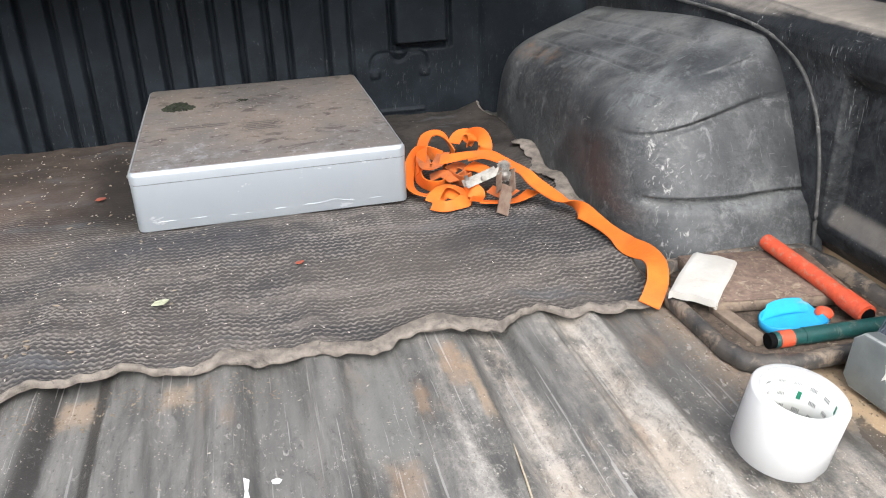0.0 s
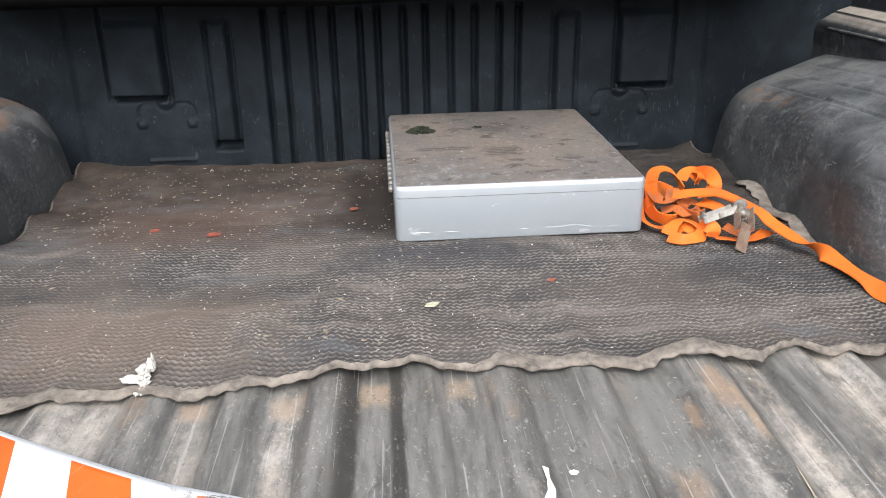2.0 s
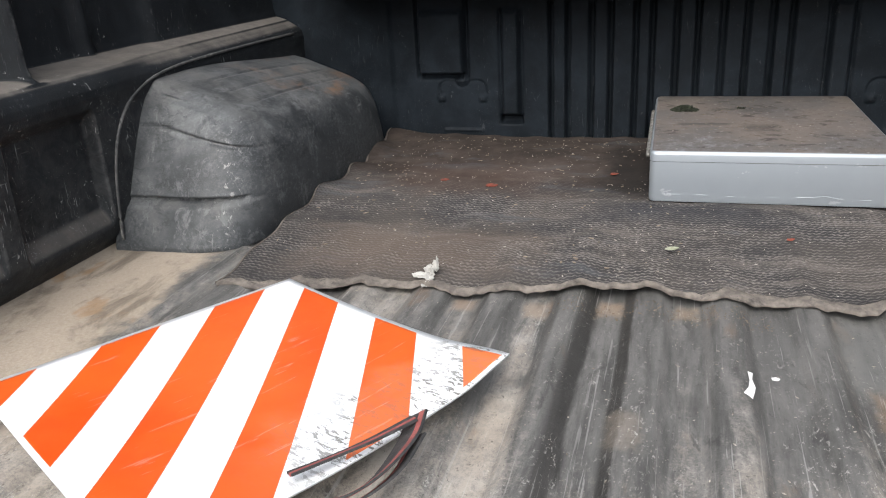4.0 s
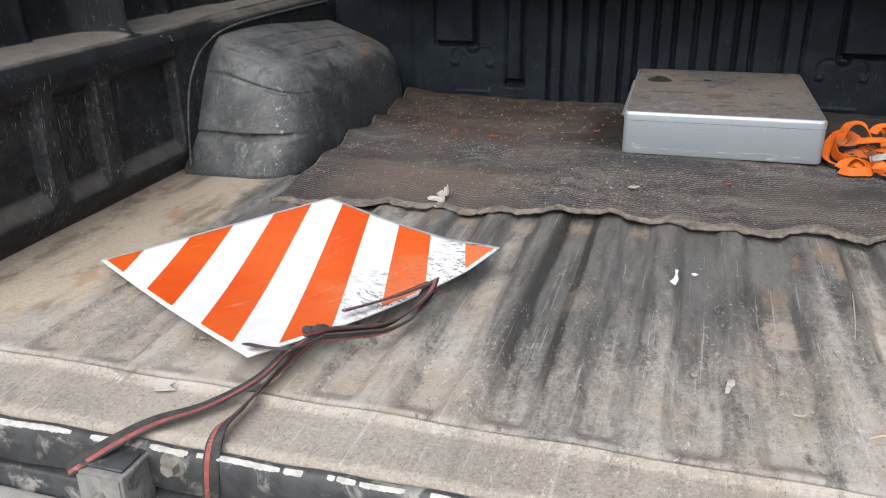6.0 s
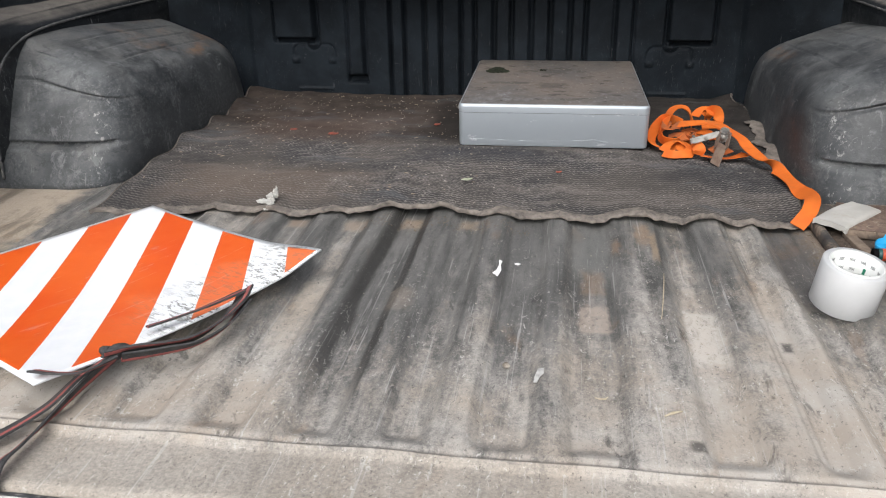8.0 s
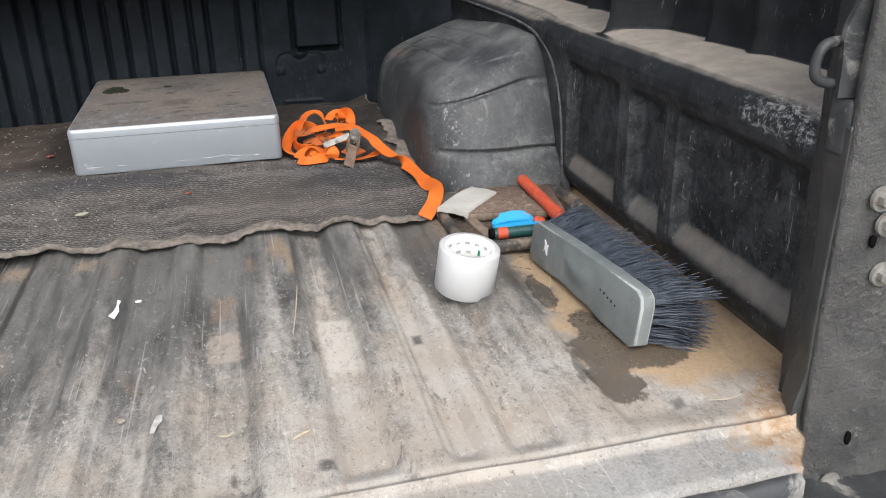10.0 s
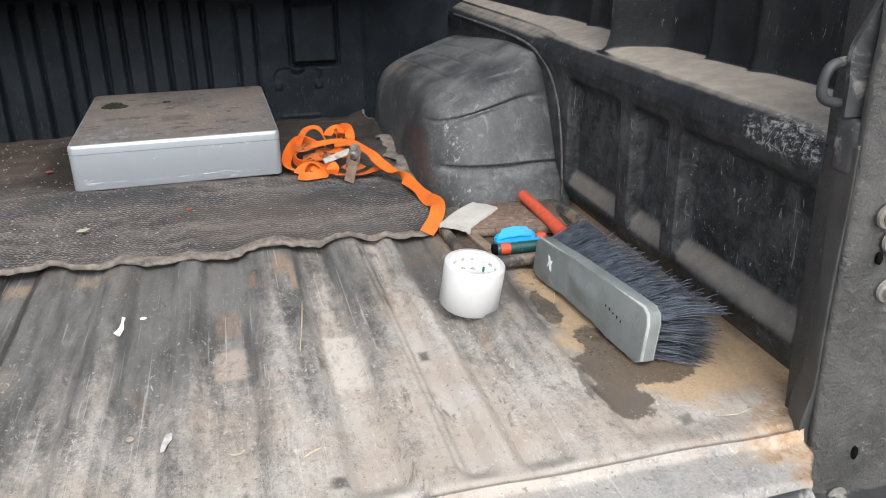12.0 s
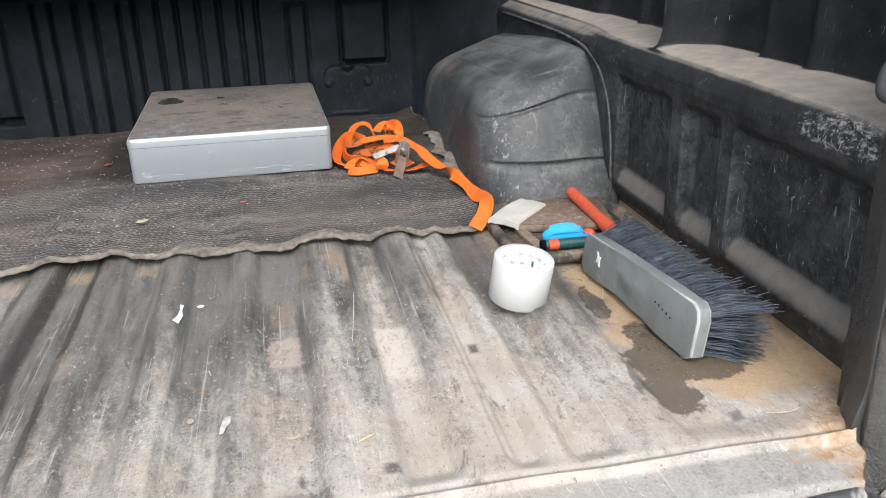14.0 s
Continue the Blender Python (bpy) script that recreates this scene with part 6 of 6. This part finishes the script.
def foam():
    n = 24
    s = np.linspace(-1, 1, n)
    U, V = np.meshgrid(s, s)
    X = 0.0265 * U + 0.0004 * np.sin(5 * V)
    Y = 0.057 * V + 0.0005 * np.sin(7 * U + 1)
    Z = 0.0025 * np.sin(2.2 * V + 0.9) + 0.0006 * np.sin(4 * U + 1)
    Z = Z - 0.003 * smooth(0.82, 1.0, np.abs(U)) + 0.0062
    v, f = sheet(X, Y, Z, 0.0085)
    ob = mesh_part("foam_pad", v, f, M_FOAM)
    ob.matrix_basis = pose(0.653, 0.644, 0.0225, -2, 2, -43)
    sharp(ob, 60)
    return tagged(ob, "bent white foam pad, dirty at one side", "foam pad")


foam()


def pipe(name, label, pts, r, material, ends=()):
    ob = thing(name, label, "tube")
    bm = bmesh.new()
    tube(bm, pts, r, 20)
    sharp(part("sleeve", bm, material, ob), 50)
    for a, b, rr, mt, lb in ends:
        bm = bmesh.new()
        tube(bm, [a, b], rr, 20)
        sharp(part("band", bm, mt, ob, lb), 50)
    return ob


# the red tube's hollow is a black disc painted as its inner shade
pipe("red_tube", "short dirty red plastic tube on the tray", [(0.764, 0.692, 0.0335), (0.766, 0.600, 0.0300), (0.768, 0.515, 0.0250)], 0.0098, M_REDTUBE,
     [((0.768, 0.5152, 0.0250), (0.768, 0.5135, 0.0249), 0.0080, M_BLACK, "black disc for the shade inside the hollow end"), ((0.7672, 0.552, 0.0272), (0.768, 0.516, 0.0251), 0.0112, M_REDTUBE, "thicker red collar")])
pipe("green_tube", "dark green plastic tube with orange band in the tray", [(0.690, 0.512, 0.0152), (0.79, 0.508, 0.0152)], 0.0090, M_GREENTUBE,
     [((0.650, 0.5135, 0.0152), (0.657, 0.5132, 0.0152), 0.0082, M_BLACK, "black end cap"), ((0.657, 0.5132, 0.0152), (0.662, 0.513, 0.0152), 0.0086, M_GREENTUBE, "narrow green ring"), ((0.662, 0.513, 0.0152), (0.677, 0.5125, 0.0152), 0.0090, M_REDTUBE, "orange band"), ((0.677, 0.5125, 0.0152), (0.690, 0.512, 0.0152), 0.0084, M_GREENTUBE, "narrow green neck")])


def blue_clip():
    ob = thing("plastic_scoop", "shallow sky blue plastic scoop in the tray", "scoop", (0.700, 0.546, 0.0062), 2)
    n = 48
    bm = bmesh.new()
    rows = []
    # round at one end, cut straight at the other
    for q, z in ((0.90, 0.0), (0.97, 0.003), (1.0, 0.0105), (0.975, 0.0115), (0.945, 0.0105), (0.90, 0.0065), (0.80, 0.0045), (0.40, 0.0035)):
        row = []
        for k in range(n):
            a = 2 * math.pi * k / n
            ca, sa = math.cos(a), math.sin(a)
            ex = 0.036 * math.copysign(abs(ca) ** (0.9 if ca < 0 else 0.30), ca)
            ey = 0.0225 * math.copysign(abs(sa) ** (0.9 if ca < 0 else 0.45), sa)
            row.append(bm.verts.new((ex * q, ey * q, z + (0.003 * float(smooth(0.1, 0.8, sa)) if z > 0.0102 else 0.0))))
        rows.append(row)
    for A, B in zip(rows, rows[1:]):
        for k in range(n):
            bm.faces.new((A[k], A[(k + 1) % n], B[(k + 1) % n], B[k]))
    bm.faces.new(rows[0][::-1])
    bm.faces.new(rows[-1])
    part("bowl", bm, M_BLUE, ob)
    s = np.linspace(-1, 1, 12)
    U, V = np.meshgrid(s, s)
    X = 0.004 + (0.026 - 0.005 * V) * U
    Y = 0.0182 + 0.0037 * V - 0.002 * U * U
    Z = 0.0150 + 0.0065 * V - 0.002 * U * U
    v, f = sheet(X, Y, Z, 0.0022)
    sharp(mesh_part("raised_lip", v, f, M_BLUE, ob), 50)


blue_clip()
bm = bmesh.new()
g = bmesh.ops.create_icosphere(bm, subdivisions=3, radius=0.010)
for q in bm.verts:
    q.co *= 1 + 0.12 * noise.noise(q.co * 90)
    q.co.z *= 0.7
ob = part("orange_pebble", bm, M_REDTUBE)
ob.matrix_basis = pose(0.742, 0.548, 0.0145)
tagged(ob, "small orange brown lump in the tray", "pebble")


# ---- scraps and litter ----
def scrap(name, label, category, outline, at, turn, material, thick=0.0012, curl=0.0, group=""):
    bm = bmesh.new()
    vs = [bm.verts.new((x, y, curl * (x * x + y * y) * 400 * 0.01)) for x, y in outline]
    bm.faces.new(vs)
    out = bmesh.ops.extrude_face_region(bm, geom=list(bm.faces))
    for q in out["geom"]:
        if isinstance(q, bmesh.types.BMVert):
            q.co.z += thick
    ob = part(name, bm, material, shade=False)
    ob.matrix_basis = pose(*at, 0, 0, turn)
    return tagged(ob, label, category, group)


scrap("paint_splash", "white dried paint splash on the floor rib", "paint splash", [(0.000, 0.030), (0.005, 0.026), (0.0035, 0.012), (0.006, -0.004), (0.004, -0.016), (0.002, -0.026), (-0.001, -0.021), (-0.006, -0.015), (-0.001, -0.004), (0.001, 0.012)], (0.121, 0.435, 0.0006), 0, M_WHITE, 0.0008)
scrap("paint_splash", "small white paint spot on the floor", "paint splash", [(-0.004, 0.002), (0.001, 0.004), (0.005, 0.001), (0.002, -0.003), (-0.003, -0.002)], (0.148, 0.453, 0.0006), 0, M_WHITE, 0.0008)
scrap("paint_splash", "greyish white paint blob on the floor", "paint splash", [(-0.003, 0.013), (0.003, 0.015), (0.005, 0.004), (0.002, -0.004), (0.001, -0.016), (-0.003, -0.017), (-0.004, -0.004)], (0.191, 0.160, 0.0006), -8, M_CHIP, 0.0008)
scrap("paper_scrap", "torn white paper scrap on the tail lip", "paper", [(-0.016, 0.012), (0.010, 0.010), (0.004, 0.0), (0.014, -0.008), (-0.008, -0.012), (-0.014, 0.0)], (-0.418, -0.008, 0.0005), 10, M_FOAM, 0.0012)
for x, y, k, rad in ((-0.296, 1.063, 1, 0.012), (-0.395, 1.09, 1, 0.009), (0.200, 0.843, 1, 0.006), (0.034, 0.784, 0, 0.010), (-0.08, 1.16, 1, 0.008)):
    rng = random.Random(int(1000 * (x + 5)))
    out = [(rad * rng.uniform(0.6, 1.2) * math.cos(a), 0.8 * rad * rng.uniform(0.5, 1.1) * math.sin(a)) for a in (2 * math.pi * q / 9 for q in range(9))]
    scrap("leaf", "dry red leaf on the mat" if k else "pale green crumpled leaf on the mat", "leaf", out, (x, y, 0.0152), 20, M_LEAFR if k else M_LEAFG, 0.0012, 1.0, "leaves on the mat")


def straw(label, pts, r=0.0008):
    bm = bmesh.new()
    tube(bm, spline(pts, 5), [r * (1 - 0.5 * abs(2 * k / (5 * (len(pts) - 1)) - 1)) for k in range(5 * (len(pts) - 1) + 1)], 5)
    return tagged(part("straw", bm, M_STRAW), label, "straw", "straws in the bed")


straw("long pale straw on the ribbed floor", [(0.355, 0.445, 0.0016), (0.351, 0.405, 0.0022), (0.346, 0.360, 0.0020), (0.339, 0.308, 0.0016)], 0.0010)
straw("short tan splinter on the floor", [(0.322, 0.096, 0.0016), (0.331, 0.102, 0.0022), (0.341, 0.107, 0.0016)], 0.0016)
straw("bent pale straw beside the broom", [(0.712, 0.425, -0.0035), (0.702, 0.395, -0.002), (0.694, 0.372, -0.003), (0.684, 0.350, -0.0035)])
straw("curled white shaving on the floor", [(0.252, 0.121, 0.0018), (0.257, 0.118, 0.0024), (0.263, 0.119, 0.0022), (0.266, 0.124, 0.0018)], 0.0012)
straw("thin dry straw in the corner of the bed", [(0.742, 0.050, 0.0014), (0.765, 0.046, 0.002), (0.785, 0.052, 0.0016)])
bm = bmesh.new()
bmesh.ops.create_icosphere(bm, subdivisions=3, radius=0.0046)
for q in bm.verts:
    q.co *= 1 + 0.25 * noise.noise(q.co * 160)
    q.co.z *= 0.7
ob = part("pebble", bm, M_PEBBLE)
ob.matrix_basis = pose(0.152, 0.189, -0.0076)
tagged(ob, "small tan pebble in a groove of the floor", "pebble")


def paper_bow():
    ob = thing("torn_wrapper", "crumpled white plastic scrap at the mat edge", "wrapper")
    rng = random.Random(14)
    for at, size in (((-0.300, 0.634, 0.015), (0.020, 0.010, 0.005)), ((-0.290, 0.641, 0.020), (0.011, 0.011, 0.012)), ((-0.287, 0.628, 0.013), (0.009, 0.014, 0.005)), ((-0.281, 0.645, 0.027), (0.006, 0.008, 0.014)), ((-0.292, 0.620, 0.007), (0.006, 0.010, 0.004))):
        bm = bmesh.new()
        bmesh.ops.create_icosphere(bm, subdivisions=3, radius=1.0)
        shift = Vector((rng.uniform(0, 9), rng.uniform(0, 9), rng.uniform(0, 9)))
        for q in bm.verts:
            # sharp creases: folded noise
            k = abs(noise.noise(q.co * 1.7 + shift)) + 0.5 * abs(noise.noise(q.co * 4.0 + shift))
            q.co = Vector([q.co[i] * size[i] * (0.36 + 0.8 * k) + at[i] for i in range(3)])
        part("fold", bm, M_FOAM, ob, shade=False)


paper_bow()


def litter(name, label, count, area, zfun, material, size, seed, group=""):
    rng = random.Random(seed)
    bm = bmesh.new()
    for _ in range(count):
        x, y = rng.uniform(*area[0]), rng.uniform(*area[1])
        g = bmesh.ops.create_icosphere(bm, subdivisions=1, radius=size * rng.uniform(0.4, 1.3))
        st = rng.uniform(1, 2.5)
        bmesh.ops.transform(bm, matrix=pose(x, y, float(zfun(x, y)), 0, 0, rng.uniform(0, 180)) @ Matrix.Diagonal((st, 0.8, 0.35, 1)), verts=g["verts"])
    return tagged(part(name, bm, material), label, "litter", kind="stuff")


def floor_top(x, y):
    return floor_height(np.array(x), np.array(y)) + 0.0004


litter("grit_on_mat", "pale grit and seeds scattered on the mat", 800, ((-0.58, 0.10), (0.66, 1.45)), mat_top, M_PEBBLE, 0.0011, 21)
litter("grit_by_case", "fine pale grit on the mat beside the case", 240, ((-0.05, 0.57), (0.66, 1.1)), mat_top, M_PEBBLE, 0.0010, 28)
litter("leaf_bits_on_mat", "dry plant bits on the mat", 240, ((-0.58, 0.05), (0.70, 1.45)), mat_top, M_TWIG, 0.0020, 22)
litter("grit_on_floor", "pale grit scattered on the ribbed floor", 560, ((-0.62, 0.84), (0.02, 0.63)), floor_top, M_PEBBLE, 0.0010, 23)
litter("grit_under_edge", "sawdust and grit along the mat edge", 320, ((-0.12, 0.16), (0.585, 0.632)), floor_top, M_TWIG, 0.0009, 24)
litter("grit_by_tray", "brown grit beside the tray", 600, ((0.575, 0.70), (0.40, 0.64)), floor_top, M_TWIG, 0.0011, 25)
litter("grit_on_case", "dry soil crumbs on the case lid", 170, ((0.01, 0.20), (1.15, 1.45)), lambda x, y: 0.1045, M_TWIG, 0.0012, 26)
litter("crumbs_on_case", "pale crumbs on the case lid", 90, ((0.02, 0.34), (1.05, 1.45)), lambda x, y: 0.1045, M_PEBBLE, 0.0010, 29)
litter("grit_in_tray", "brown grit and dry plant bits in the tray", 260, ((0.625, 0.82), (0.49, 0.70)), lambda x, y: 0.0062 if y < 0.57 else 0.0232, M_TWIG, 0.0012, 27)
